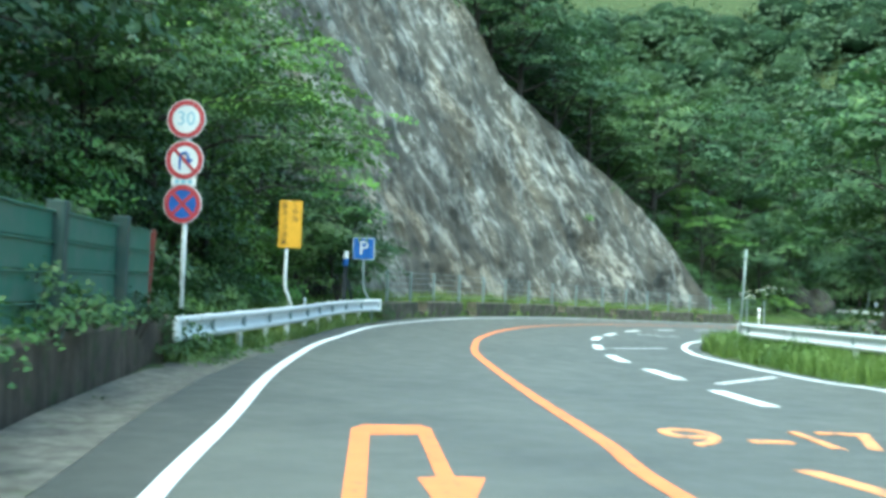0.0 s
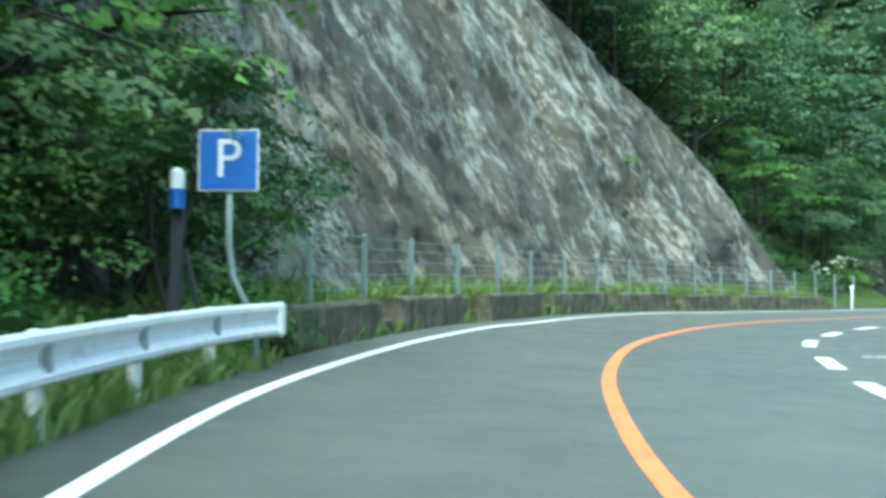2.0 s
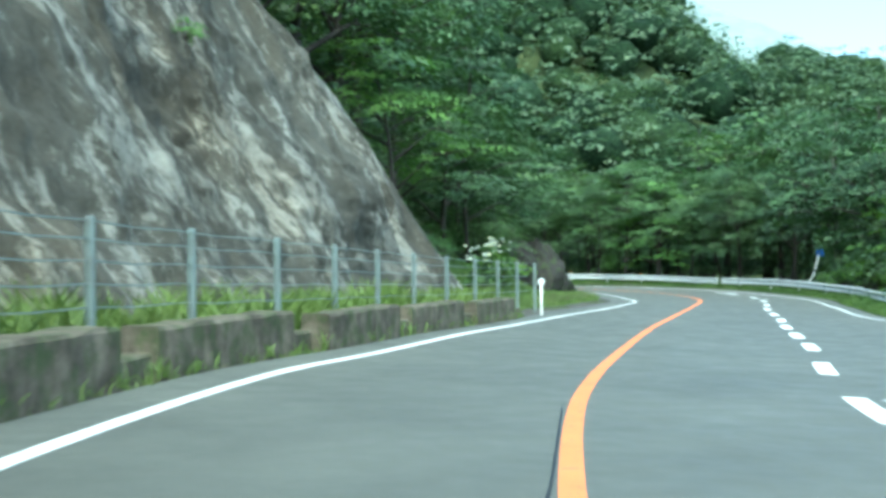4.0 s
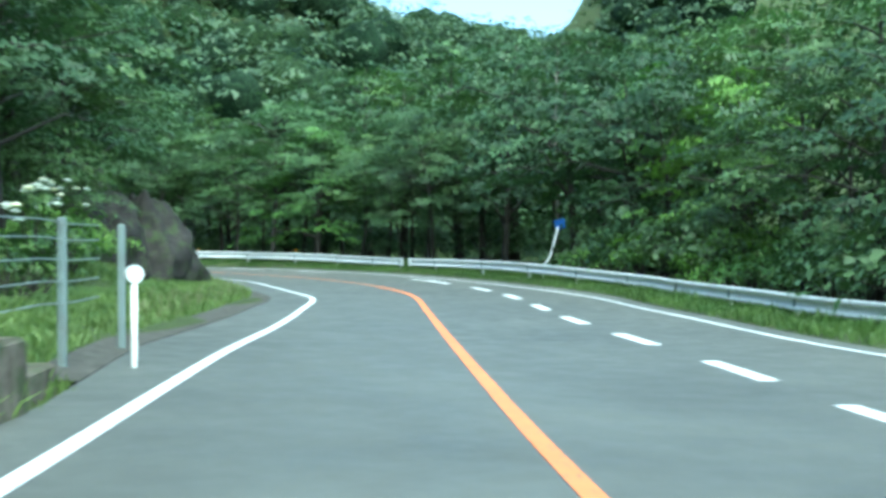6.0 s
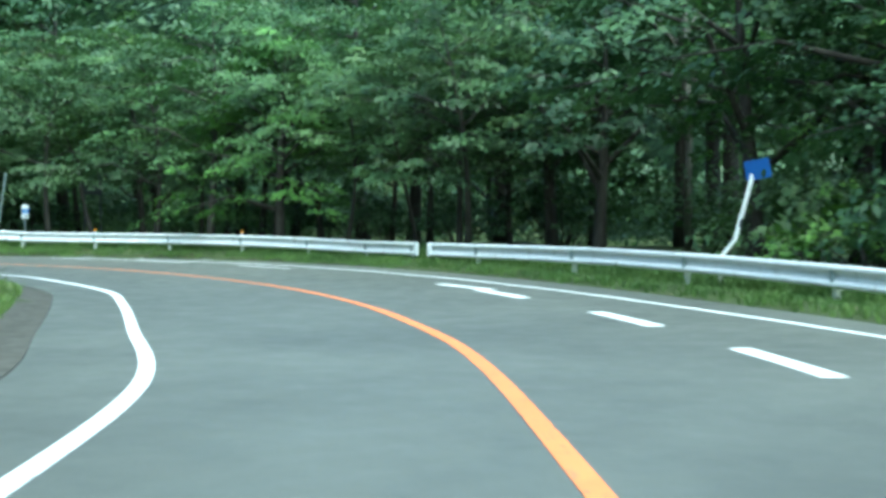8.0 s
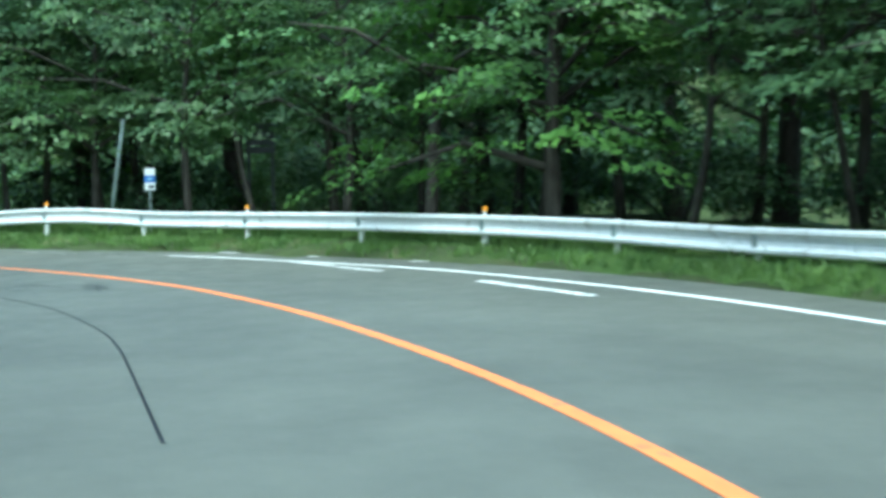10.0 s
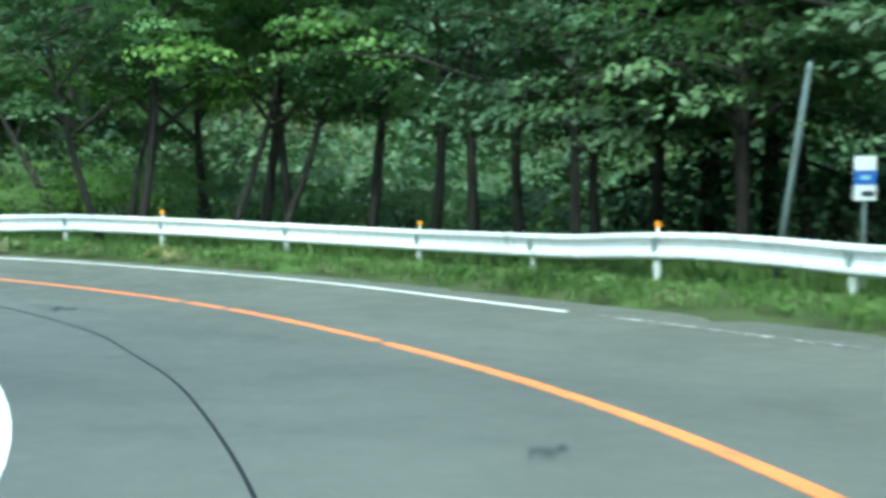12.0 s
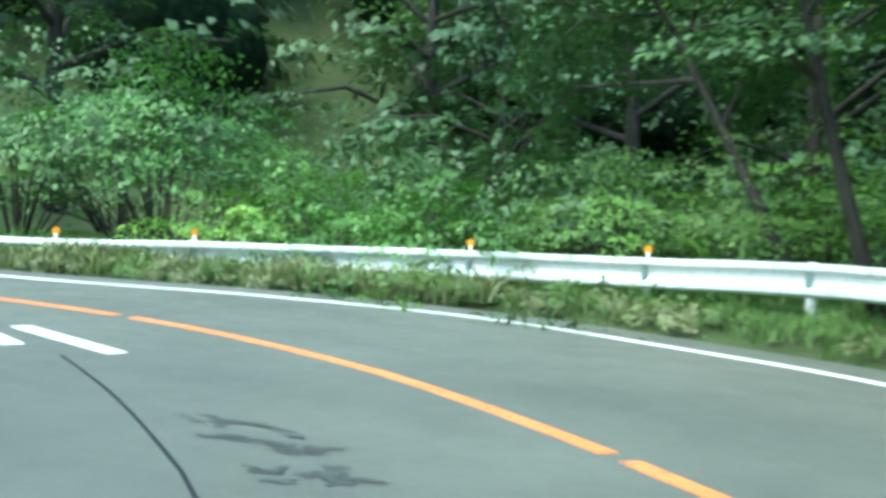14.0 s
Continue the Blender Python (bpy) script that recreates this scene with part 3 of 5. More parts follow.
for a, b in (((42.61, 90.1), (42.76, 88.54)), ((42.72, 88.28), (42.87, 86.98)), ((42.49, 93.75), (42.67, 93.25)), ((44.14, 88.42), (44.3, 88.09)), ((43.47, 91.92), (43.36, 90.83)), ((43.14, 84.46), (43.11, 81.89))):
    seg = np.array([np.array(a) + (np.array(b) - np.array(a)) * t for t in np.linspace(0, 1, 5)])
    painted("worn_mark", seg, 0.16, M_WHITE_WORN, "remains of a worn white mark", group="worn marks on the bend")
for a, b in (((25.6, 100.42), (26.15, 100.3)), ((25.4, 100.82), (26.75, 100.7)), ((25, 100.4), (25.3, 100.42))):
    seg = np.array([np.array(a) + (np.array(b) - np.array(a)) * t for t in np.linspace(0, 1, 5)])
    painted("white_stroke", seg, 0.16, M_WHITE, "short white stroke painted on the lane", group="white strokes on the lane")
for k, (a, b) in enumerate((((6.48, -2.08), (7.93, 0.32)), ((5.88, 7.64), (7.39, 9.64)), ((7.8, 18.6), (9.2, 19.1)), ((12.9, 30.9), (14.2, 30.8)))):
    seg = np.array([np.array(a) + (np.array(b) - np.array(a)) * t for t in np.linspace(0, 1, 4)])
    painted("hatch_stripe", seg, 0.16, M_WHITE_WORN, "thin white hatch stripe", group="hatching beside the island")
SEAM = curve([(37.18, 77.33), (37.55, 79.72), (37.75, 81.12), (37.84, 82.4), (37.78, 84.49), (37.47, 86.26), (37.14, 87.84), (36.59, 89.69), (35.7, 91.97), (34.97, 93.37), (33.99, 95.03), (32.3, 97), (31.23, 97.78), (29.76, 98.82), (28.86, 99.33), (27.75, 99.88), (26.67, 100.32)])
painted("tar_seam", SEAM, 0.022, M_SEAM, "dark sealed seam curving through the asphalt", 0.004, category="road seam")


CRACK = curve([(5.3, 22.55), (6.13, 24.82), (6.9, 26.55), (7.5, 27.6), (8.26, 28.99), (9.3, 30.9)])
painted("road_crack", CRACK, 0.02, M_SEAM, "fine dark crack beside the centre line", 0.004, category="road crack")


# ---- sprayed rock face ----
def build_rock():
    g = Geo()
    S, T = np.linspace(34.1, 90.4, 340), np.linspace(0, 1, 170)
    for s in S:
        top, back = float(rock_top(s)), float(rock_back(s))
        foot = np.array([np.interp(s, ROCK_S, ROCK_FOOT[:, k]) for k in (0, 1)])
        way = np.array([np.interp(s, ROCK_S, ROCK_OUT[:, k]) for k in (0, 1)])
        base = base_z(*foot)
        for t in T:
            h = -0.4 + (top + 0.4) * t
            p = foot + way * (back + h / 2.1)
            lean = s + 0.2 * h
            flute = noise.ridged_multi_fractal(Vector((lean * 0.3, h * 0.1, 1.7)), 0.9, 2.1, 4, 1.0, 2.0) - 1.0
            shelf = noise.fractal(Vector((lean * 0.24, h * 0.2, 8.0)), 0.9, 2.0, 3)
            lump = noise.fractal(Vector((lean * 0.6, h * 0.34, 0.0)), 0.9, 2.0, 5)
            chip = noise.fractal(Vector((lean * 2.1, h * 0.8, 5.0)), 0.7, 2.0, 5)
            # hollows where slabs have broken away
            pit = noise.fractal(Vector((lean * 0.3, h * 0.34, 21.0)), 0.8, 2.0, 5)
            out = flute * 0.12 + 0.4 * max(-0.35, min(0.35, shelf * 1.6)) + lump * 0.22 + chip * 0.14 - 0.1 * max(0.0, min(1.0, (pit - 0.26) / 0.14))
            out *= min(1.0, (top - h) / 1.2 + 0.25) * min(1.0, 0.3 + max(h, 0) / 1.5)
            p = p - way * out
            g.v.append((p[0], p[1], base + h + 0.35 * out))
        # fold back into the hill behind
        p = foot + way * (back + top / 2.1 + 1.6)
        g.v.append((p[0], p[1], base + top - 1.8))
    n = len(T) + 1
    g.f = [(i * n + j, (i + 1) * n + j, (i + 1) * n + j + 1, i * n + j + 1) for i in range(len(S) - 1) for j in range(n - 1)]
    ob = part("rock_face", g, M_ROCK, smooth=True)
    return tagged(ob, "steep grey rock cutting with pale sprayed mortar and dark streaks", "rock face", kind="structure")


build_rock()


# ---- ridge far beyond the valley, haze painted into its colour ----
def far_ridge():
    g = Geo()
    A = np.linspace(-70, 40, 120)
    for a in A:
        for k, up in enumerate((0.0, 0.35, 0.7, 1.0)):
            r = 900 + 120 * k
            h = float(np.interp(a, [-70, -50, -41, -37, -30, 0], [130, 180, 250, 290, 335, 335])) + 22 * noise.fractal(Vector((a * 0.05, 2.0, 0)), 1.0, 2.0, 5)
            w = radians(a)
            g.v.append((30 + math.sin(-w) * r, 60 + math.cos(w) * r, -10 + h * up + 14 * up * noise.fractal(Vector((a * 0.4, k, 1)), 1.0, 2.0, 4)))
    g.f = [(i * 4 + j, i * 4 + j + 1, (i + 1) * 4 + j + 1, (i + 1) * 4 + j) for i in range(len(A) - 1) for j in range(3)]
    return tagged(part("backdrop", g, M_RIDGE, smooth=True), "wooded mountain ridge far away, mist painted into its pale colour", "mountain", kind="structure")


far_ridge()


def z_at(x, y, lift=0.0):
    return base_z(x, y) + lift


# ---- guard rails ----
W_BEAM = [(0.0, 0.0), (0.045, 0.03), (0.05, 0.07), (0.0, 0.125), (-0.015, 0.175), (0.0, 0.225), (0.05, 0.28), (0.045, 0.32), (0.0, 0.35)]


def guard_rail(name_label, line, face, rise, post_step, post_at=0.6, tilt=None, deli=(), mats=(M_REFLECT,), posts=None):
    """A steel beam on posts. face: +1 when the road lies to the line's left."""
    rail = thing("guard_rail", name_label, "guard rail")
    s = along(line)
    up = lambda d: (tilt(d) if tilt else 0.0)
    path = [(x, y, z_at(x, y, rise + up(d) - 0.35)) for (x, y), d in zip(line, s)]
    outer = [(face * (o + 0.06), h) for o, h in W_BEAM]
    prof = outer + [(o - face * 0.006, h) for o, h in reversed(outer)]
    cuts = np.arange(0, s[-1] + 0.01, 4.0)
    for a, b in zip(cuts, [*cuts[1:-1], s[-1]] if len(cuts) > 1 else [s[-1]]):
        pick = [p for p, d in zip(path, s) if a - 0.35 <= d <= b + 0.3]
        if len(pick) > 1:
            part("beam", Geo().sweep(pick, prof), M_RAIL, rail, smooth=False)
    for d, way in ((0.0, 1), (s[-1], -1)):
        p, a = at_length(line, d)
        g = Geo().box((0, 0, 0), (0.16, 0.1, 0.37), Matrix.Rotation(a, 4, "Z"), 0.035)
        cap = part("end_sleeve", g, M_RAIL, rail)
        q = p + np.array([math.cos(a), math.sin(a)]) * way * 0.05 + np.array([-math.sin(a), math.cos(a)]) * face * 0.08
        cap.location = (q[0], q[1], z_at(p[0], p[1], rise + up(d) - 0.175))
    for count, d in enumerate(posts or np.arange(post_at, s[-1], post_step)):
        if d > s[-1]:
            break
        p, a = at_length(line, d)
        foot = min(ground_z(*p), z_at(p[0], p[1], 0.1)) - 0.15
        top = z_at(p[0], p[1], rise + up(d))
        part("post", Geo().tube([(p[0], p[1], foot), (p[0], p[1], top - 0.02), (p[0], p[1], top)], [0.057, 0.057, 0.045], 10), M_POLE, rail, smooth=True)
        g = Geo().box((p[0] + face * -math.sin(a) * 0.05, p[1] + face * math.cos(a) * 0.05, top - 0.17), (0.07, 0.1, 0.2), Matrix.Rotation(a, 4, "Z"), 0.01)
        part("bracket", g, M_STEEL, rail)
        if count in deli:
            stem = part("delineator", Geo().tube([(p[0], p[1], top - 0.05), (p[0], p[1], top + 0.07)], 0.022, 8), M_POLE, rail, smooth=True)
            face_m = mats[count % len(mats)]
            cup = Geo().disc((p[0], p[1], top + 0.1), 0.048, 0.03, Matrix.Rotation(a, 4, "Z"), 16)
            part("reflector", cup, face_m, stem, "round reflector")
    return rail


RAIL_L = curve([(-1.42, -4.3), (-1.38, -3), (-1.22, 1), (-1.13, 4.3), (-1.15, 6.4), (-1.12, 8.1), (-1.02, 9.8), (-0.82, 11.6), (-0.5, 13.0)])
guard_rail("white enamelled W-beam guard rail beside weeds on the verge", RAIL_L, -1, 0.68, 1.75, 1.75, deli=(4,), mats=(M_SIGNWHITE,))
OUTER = offset(EDGE_RIGHT, -2.0)
OUTER_S = along(EDGE_RIGHT)


def outer_rise(line):
    """Height of the settled rail above the road, along the bend."""
    def rise(d):
        x, y = at_length(line, d)[0]
        return float(np.interp(nearest_length(EDGE_RIGHT, x, y), [23.5, 30, 34.5, 40, 43.5, 47.5, 50.5, 53.5, 55.9, 59, 62, 64.5, 67.4, 68.5, 69.7, 70.9, 71.9, 73.7, 75.5, 77.5, 79.9, 81.5, 82.5, 83.5, 84.5, 85.7, 87, 88.3, 89.5, 91, 98.5],
                                         [0.53, 0.52, 0.57, 0.65, 0.67, 0.64, 0.62, 0.62, 0.68, 0.735, 0.77, 0.78, 0.81, 0.87, 0.91, 0.89, 0.84, 0.83, 0.825, 0.84, 0.86, 0.85, 0.84, 0.79, 0.71, 0.61, 0.51, 0.42, 0.345, 0.26, 0.15]))
    return rise


RAIL_A = curve([(29.5, 41.0), (30.4, 45.4)] + [tuple(at_length(OUTER, nearest_length(OUTER, *at_length(EDGE_RIGHT, d)[0]))[0]) for d in (20, 24, 28, 32, 36, 40, 44, 47, 50.4)])
guard_rail("long white W-beam guard rail, dented, on a grassy verge", RAIL_A, 1, 0.0, 3.9, 0.9, tilt=outer_rise(RAIL_A))
RAIL_B = OUTER[OUTER_S >= 51.0]
B_S = OUTER_S[OUTER_S >= 51.0]
B_POSTS = [float(np.interp(d, B_S, along(RAIL_B))) for d in (51.3, 53.3, 55.9, 58.7, 61.8, 64.9, 67.7, 70.5, 73, 75.5, 78.3, 81.1, 82.8, 84.5, 86, 87.5, 88.7, 90.5, 93, 95.5, 98.5, 101.5, 104.5)]
guard_rail("white W-beam guard rail curving round the outside of the bend", RAIL_B, 1, 0.0, 2.95, 0.5, tilt=outer_rise(RAIL_B), deli=(3, 5, 7, 9, 11, 13, 14, 16, 17), mats=(M_REFLECT,), posts=B_POSTS)
RAIL_N = curve([(13.2, -14), (11.6, -3), (10.6, 4), (10.0, 8), (9.7, 10.2), (9.9, 12.2)])
guard_rail("grey weathered guard rail on the grassy island", RAIL_N, 1, 0.75, 3.0, 0.5)


# ---- concrete kerb blocks and wire fence ----
KERB = offset(EDGE_LEFT, 0.93)


def kerb_block():
    b = thing("kerb_block", "weathered mossy concrete kerb block beside the road", "concrete block", "row of kerb blocks")
    g = Geo()
    for i, x in enumerate(np.linspace(-2.0, 2.0, 9)):
        j = 0.012 * math.sin(5 * x)
        for y, z in ((-0.24, -0.25), (-0.22 + j, 0.5), (-0.19, 0.54 + j), (0.17, 0.55 + j), (0.2, 0.5), (0.22, -0.25)):
            g.v.append((x, y, z))
    g.f = [(i * 6 + k, (i + 1) * 6 + k, (i + 1) * 6 + (k + 1) % 6, i * 6 + (k + 1) % 6) for i in range(8) for k in range(6)]
    g.f += [tuple(range(6)), tuple(range(53, 47, -1))]
    part("body", g, M_CONCRETE, b)
    part("footing", Geo().box((2.58, 0.04, 0.0), (1.1, 0.34, 0.44), None, 0.03), M_CONCRETE, b, "lower infill stone")
    return b


BLOCK = None
k1 = nearest_length(KERB, 7.35, 35.1)
for k in range(-4, 4):
    p, a = at_length(KERB, k1 + k * 5.05)
    m = Matrix.Translation((p[0], p[1], z_at(*p))) @ Matrix.Rotation(a, 4, "Z")
    if BLOCK is None:
        BLOCK = kerb_block()
        BLOCK.matrix_basis = m
    else:
        copy_thing(BLOCK, m)

FENCE = offset(EDGE_LEFT, 1.26)
fence = thing("wire_fence", "galvanised steel wire fence behind the kerb blocks", "fence")
f0 = nearest_length(FENCE, -0.6, 15.9) + 0.87
for k in range(18):
    p, a = at_length(FENCE, f0 + k * 2.52)
    f1 = f0 + k * 2.52
    top = z_at(p[0], p[1], 1.56)
    part("post", Geo().box((p[0], p[1], (top + z_at(*p)) / 2), (0.085, 0.085, top - z_at(*p)), Matrix.Rotation(a, 4, "Z"), 0.012), M_STEEL, fence)
for h in (0.7, 0.92, 1.14, 1.35, 1.52):
    path = [(*at_length(FENCE, d)[0], 0) for d in np.arange(f0, f1, 1.1)]
    path = [(x, y, z_at(x, y, h) - 0.02 * (i % 2)) for i, (x, y, _) in enumerate(path)]
    part("wire", Geo().tube(path, 0.011, 4), M_STEEL, fence)


# ---- lettering ----
def letters(text, size, mat, parent, m, label="", name="lettering", thick=0.004, shear=0.0):
    """Built-in font, laid flat on the sheet that m places; x runs along the text, y up."""
    cu = bpy.data.curves.new("text", "FONT")
    cu.body, cu.size, cu.align_x, cu.align_y, cu.extrude = text, size, "CENTER", "CENTER", thick / 2
    tmp = bpy.data.objects.new("text", cu)
    scene.collection.objects.link(tmp)
    bpy.context.view_layer.update()
    me = bpy.data.meshes.new_from_object(tmp.evaluated_get(bpy.context.evaluated_depsgraph_get()))
    bpy.data.objects.remove(tmp)
    me.materials.clear()
    me.materials.append(mat)
    ob = new(name, me)
    ob.parent = parent
    ob.matrix_basis = m
    return tagged(ob, label)


FACE = Matrix.Rotation(math.pi / 2, 4, "X")  # a sheet that faces -y


def sign_post(x, y, turn):
    """Three round signs on one white pole."""
    t = thing("sign_post", "white steel pole with three round traffic signs", "traffic sign", at=Matrix.Translation((x, y, z_at(x, y))) @ Matrix.Rotation(turn, 4, "Z"))
    part("pole", Geo().tube([(0.03, 0.04, -0.2), (0.03, 0.04, 3.7)], 0.038, 12), M_POLE, t, smooth=True)
    for z, kind in ((3.59, "limit"), (2.97, "turn"), (2.31, "stop")):
        plate = part("round_sign", Geo().disc((0, -0.01, z), 0.3, 0.012), M_SIGNWHITE, t, "round sign plate")
        if kind == "stop":
            part("disc_face", Geo().disc((0, -0.019, z), 0.285, 0.004), M_SIGNBLUE, plate, "blue disc")
            part("red_ring", Geo().ring((0, -0.023, z), 0.215, 0.285, 0.006), M_SIGNRED, plate, "red ring")
            for a in (45, -45):
                part("cross_bar", Geo().box((0, -0.023, z), (0.46, 0.005, 0.055), Matrix.Rotation(radians(a), 4, "Y")), M_SIGNRED, plate, "red crossing bar")
        else:
            part("red_ring", Geo().ring((0, -0.019, z), 0.215, 0.285, 0.008), M_SIGNRED, plate, "red ring")
            if kind == "limit":
                letters("30", 0.29, M_NUMERAL, plate, Matrix.Translation((0, -0.02, z)) @ FACE, "faded blue numerals 30")
            else:
                arc = [(-0.07, -0.14), (-0.07, 0.02), (-0.05, 0.09), (0.0, 0.12), (0.05, 0.09), (0.07, 0.02)]
                part("turn_arrow", Geo().tube([(u, -0.022, z + v) for u, v in arc], 0.019, 6), M_SIGNBLUE, plate, "blue turning arrow")
                part("arrow_head", Geo().add([(0.0, -0.022, z + 0.02), (0.14, -0.022, z + 0.02), (0.07, -0.022, z - 0.07), (0.0, -0.016, z + 0.02), (0.14, -0.016, z + 0.02), (0.07, -0.016, z - 0.07)], [(0, 2, 1), (3, 4, 5), (0, 1, 4, 3), (1, 2, 5, 4), (2, 0, 3, 5)]), M_SIGNBLUE, plate)
                part("slash", Geo().box((0, -0.027, z), (0.46, 0.005, 0.045), Matrix.Rotation(radians(45), 4, "Y")), M_SIGNRED, plate, "red slash")
    tag = part("time_plate", Geo().box((0, -0.01, 2.645), (0.38, 0.012, 0.14), None, 0.004), M_SIGNWHITE, t, "small white plate")
    for u in (-0.1, 0.0, 0.1):
        part("writing_bar", Geo().box((u, -0.019, 2.645), (0.07, 0.004, 0.07)), M_NUMERAL, tag)
    for z in (3.59, 2.97, 2.645, 2.31):
        part("clamp", Geo().box((0, 0.03, z), (0.1, 0.09, 0.04), None, 0.008), M_STEEL, t)
    return t


sign_post(-1.72, -2.95, radians(-4))


def yellow_board(x, y, turn):
    t = thing("warning_board", "tall yellow warning board with black lettering on a bent white pole", "road sign", at=Matrix.Translation((x, y, z_at(x, y, 0.07))) @ Matrix.Rotation(turn, 4, "Z"))
    part("pole", Geo().tube([(0.07, 0.24, -0.2), (0.07, 0.24, 0.5), (0.03, 0.16, 0.72), (-0.05, 0.06, 0.95), (-0.06, 0.04, 1.2), (-0.03, 0.04, 2.78)], 0.036, 12), M_POLE, t, smooth=True)
    b = part("board", Geo().box((0.02, -0.01, 2.28), (0.48, 0.02, 0.98), None, 0.008), M_YELLOW, t, "yellow sign sheet")
    for i, ch in enumerate("この先"):
        letters(ch, 0.135, M_BLACK, b, Matrix.Translation((0.115, -0.023, 2.7 - 0.16 * i)) @ FACE)
    for i, ch in enumerate("急カーブ注意"):
        m = Matrix.Translation((-0.1, -0.023, 2.66 - 0.15 * i)) @ FACE
        if ch == "ー":
            m = m @ Matrix.Rotation(-math.pi / 2, 4, "Z")
        letters(ch, 0.14, M_BLACK, b, m)
    for z in (1.95, 2.6):
        part("clamp", Geo().box((0, 0.03, z), (0.12, 0.08, 0.04), None, 0.008), M_STEEL, t)
    return t


yellow_board(-1.31, 3.3, radians(-2))


def parking_sign(x, y, turn):
    t = thing("parking_sign", "square blue parking sign with a white P on a bent pole", "road sign", at=Matrix.Translation((x, y, z_at(x, y, -0.02))) @ Matrix.Rotation(turn, 4, "Z"))
    part("pole", Geo().tube([(0.3, 0.04, -0.2), (0.28, 0.04, 0.5), (0.05, 0.04, 0.95), (0.0, 0.04, 1.3), (0, 0.04, 2.3)], 0.034, 12), M_STEEL, t, smooth=True)
    b = part("board", Geo().box((0, -0.01, 2.14), (0.6, 0.02, 0.6), None, 0.008), M_SIGNBLUE, t)
    letters("P", 0.56, M_SIGNWHITE, b, Matrix.Translation((0.0, -0.024, 2.14)) @ FACE, "white letter P")
    part("rim", Geo().box((0, -0.006, 2.14), (0.63, 0.016, 0.63), None, 0.008), M_SIGNWHITE, t)
    return t


parking_sign(-0.9, 12.48, radians(-5))
mk = thing("marker_post", "dark wooden marker post with a white and blue band", "post", at=(-1.42, 12.45, z_at(-1.42, 12.45)))
part("shaft", Geo().box((0, 0, 0.85), (0.12, 0.1, 2.15), Matrix.Rotation(radians(1.5), 4, "Y"), 0.012), M_DARKBOARD, mk)
part("white_cap", Geo().tube([(0.03, -0.08, 1.8), (0.03, -0.08, 1.97), (0.03, -0.08, 2.01)], [0.075, 0.075, 0.03], 10), M_SIGNWHITE, mk)
part("blue_band", Geo().tube([(0.03, -0.08, 1.6), (0.03, -0.08, 1.8)], 0.08, 10), M_SIGNBLUE, mk)
part("brace", Geo().tube([(0.1, 0, 1.2), (0.38, 0, -0.1)], 0.03, 6), M_DARKBOARD, mk)


# ---- green panel fence on its wall ----
WALL = curve([(2.6, -26), (0.3, -17), (-0.55, -12), (-0.95, -9.6), (-1.35, -6.3), (-1.55, -3.6)])
wall = tagged(new("retaining_wall"), "low stained concrete retaining wall with moss", "wall", kind="structure")
path = [(x, y, z_at(x, y)) for x, y in WALL]
part("wall_body", Geo().sweep(path, [(0.0, -0.3), (0.03, 0.62), (0.07, 0.68), (0.3, 0.68), (0.34, 0.62), (0.36, -0.3)]), M_RETAIN, wall)
STRIP = curve([(2.6, -26), (0.3, -17), (-0.55, -12), (-0.95, -9.6), (-1.35, -6.3), (-1.55, -3.6), (-1.68, -1.5), (-1.72, 0.6), (-1.65, 2.6)])
ways = [offset(STRIP, o) for o in (-0.03, -0.06, -0.5, -0.84, -0.85)]
g = Geo()
for i in range(len(STRIP)):
    g.v += [(*w[i], z_at(*w[i], h)) for w, h in zip(ways, (-0.1, 0.05, 0.02, 0.008, -0.1))]
g.f = [(5 * i + k, 5 * i + k + 1, 5 * i + k + 6, 5 * i + k + 5) for i in range(len(STRIP) - 1) for k in range(4)]
gutter = part("gutter", g, M_GUTTER)
tagged(gutter, "pale concrete gutter strip along the road's edge", "gutter", kind="structure")
pick = (along(TAR_LEFT) > 88) & (along(TAR_LEFT) < 130)
BANK = TAR_LEFT[pick]
ways = [offset(BANK, o) for o in (-0.02, -0.01, 0.25, 0.5, 0.56)]
g = Geo()
for i in range(len(BANK)):
    g.v += [(*w[i], z_at(*w[i], h)) for w, h in zip(ways, (-0.1, 0.014, 0.03, 0.07, -0.12))]
g.f = [(5 * i + k + 5, 5 * i + k + 6, 5 * i + k + 1, 5 * i + k) for i in range(len(BANK) - 1) for k in range(4)]
tagged(part("gutter_bank", g, M_GUTTER_DARK), "dirty brown-grey concrete gutter below the grassy bank", "gutter", kind="structure")
panel_fence = thing("panel_fence", "green steel panel fence with dark posts, overgrown with vines", "fence")
PF = offset(WALL, 0.2)
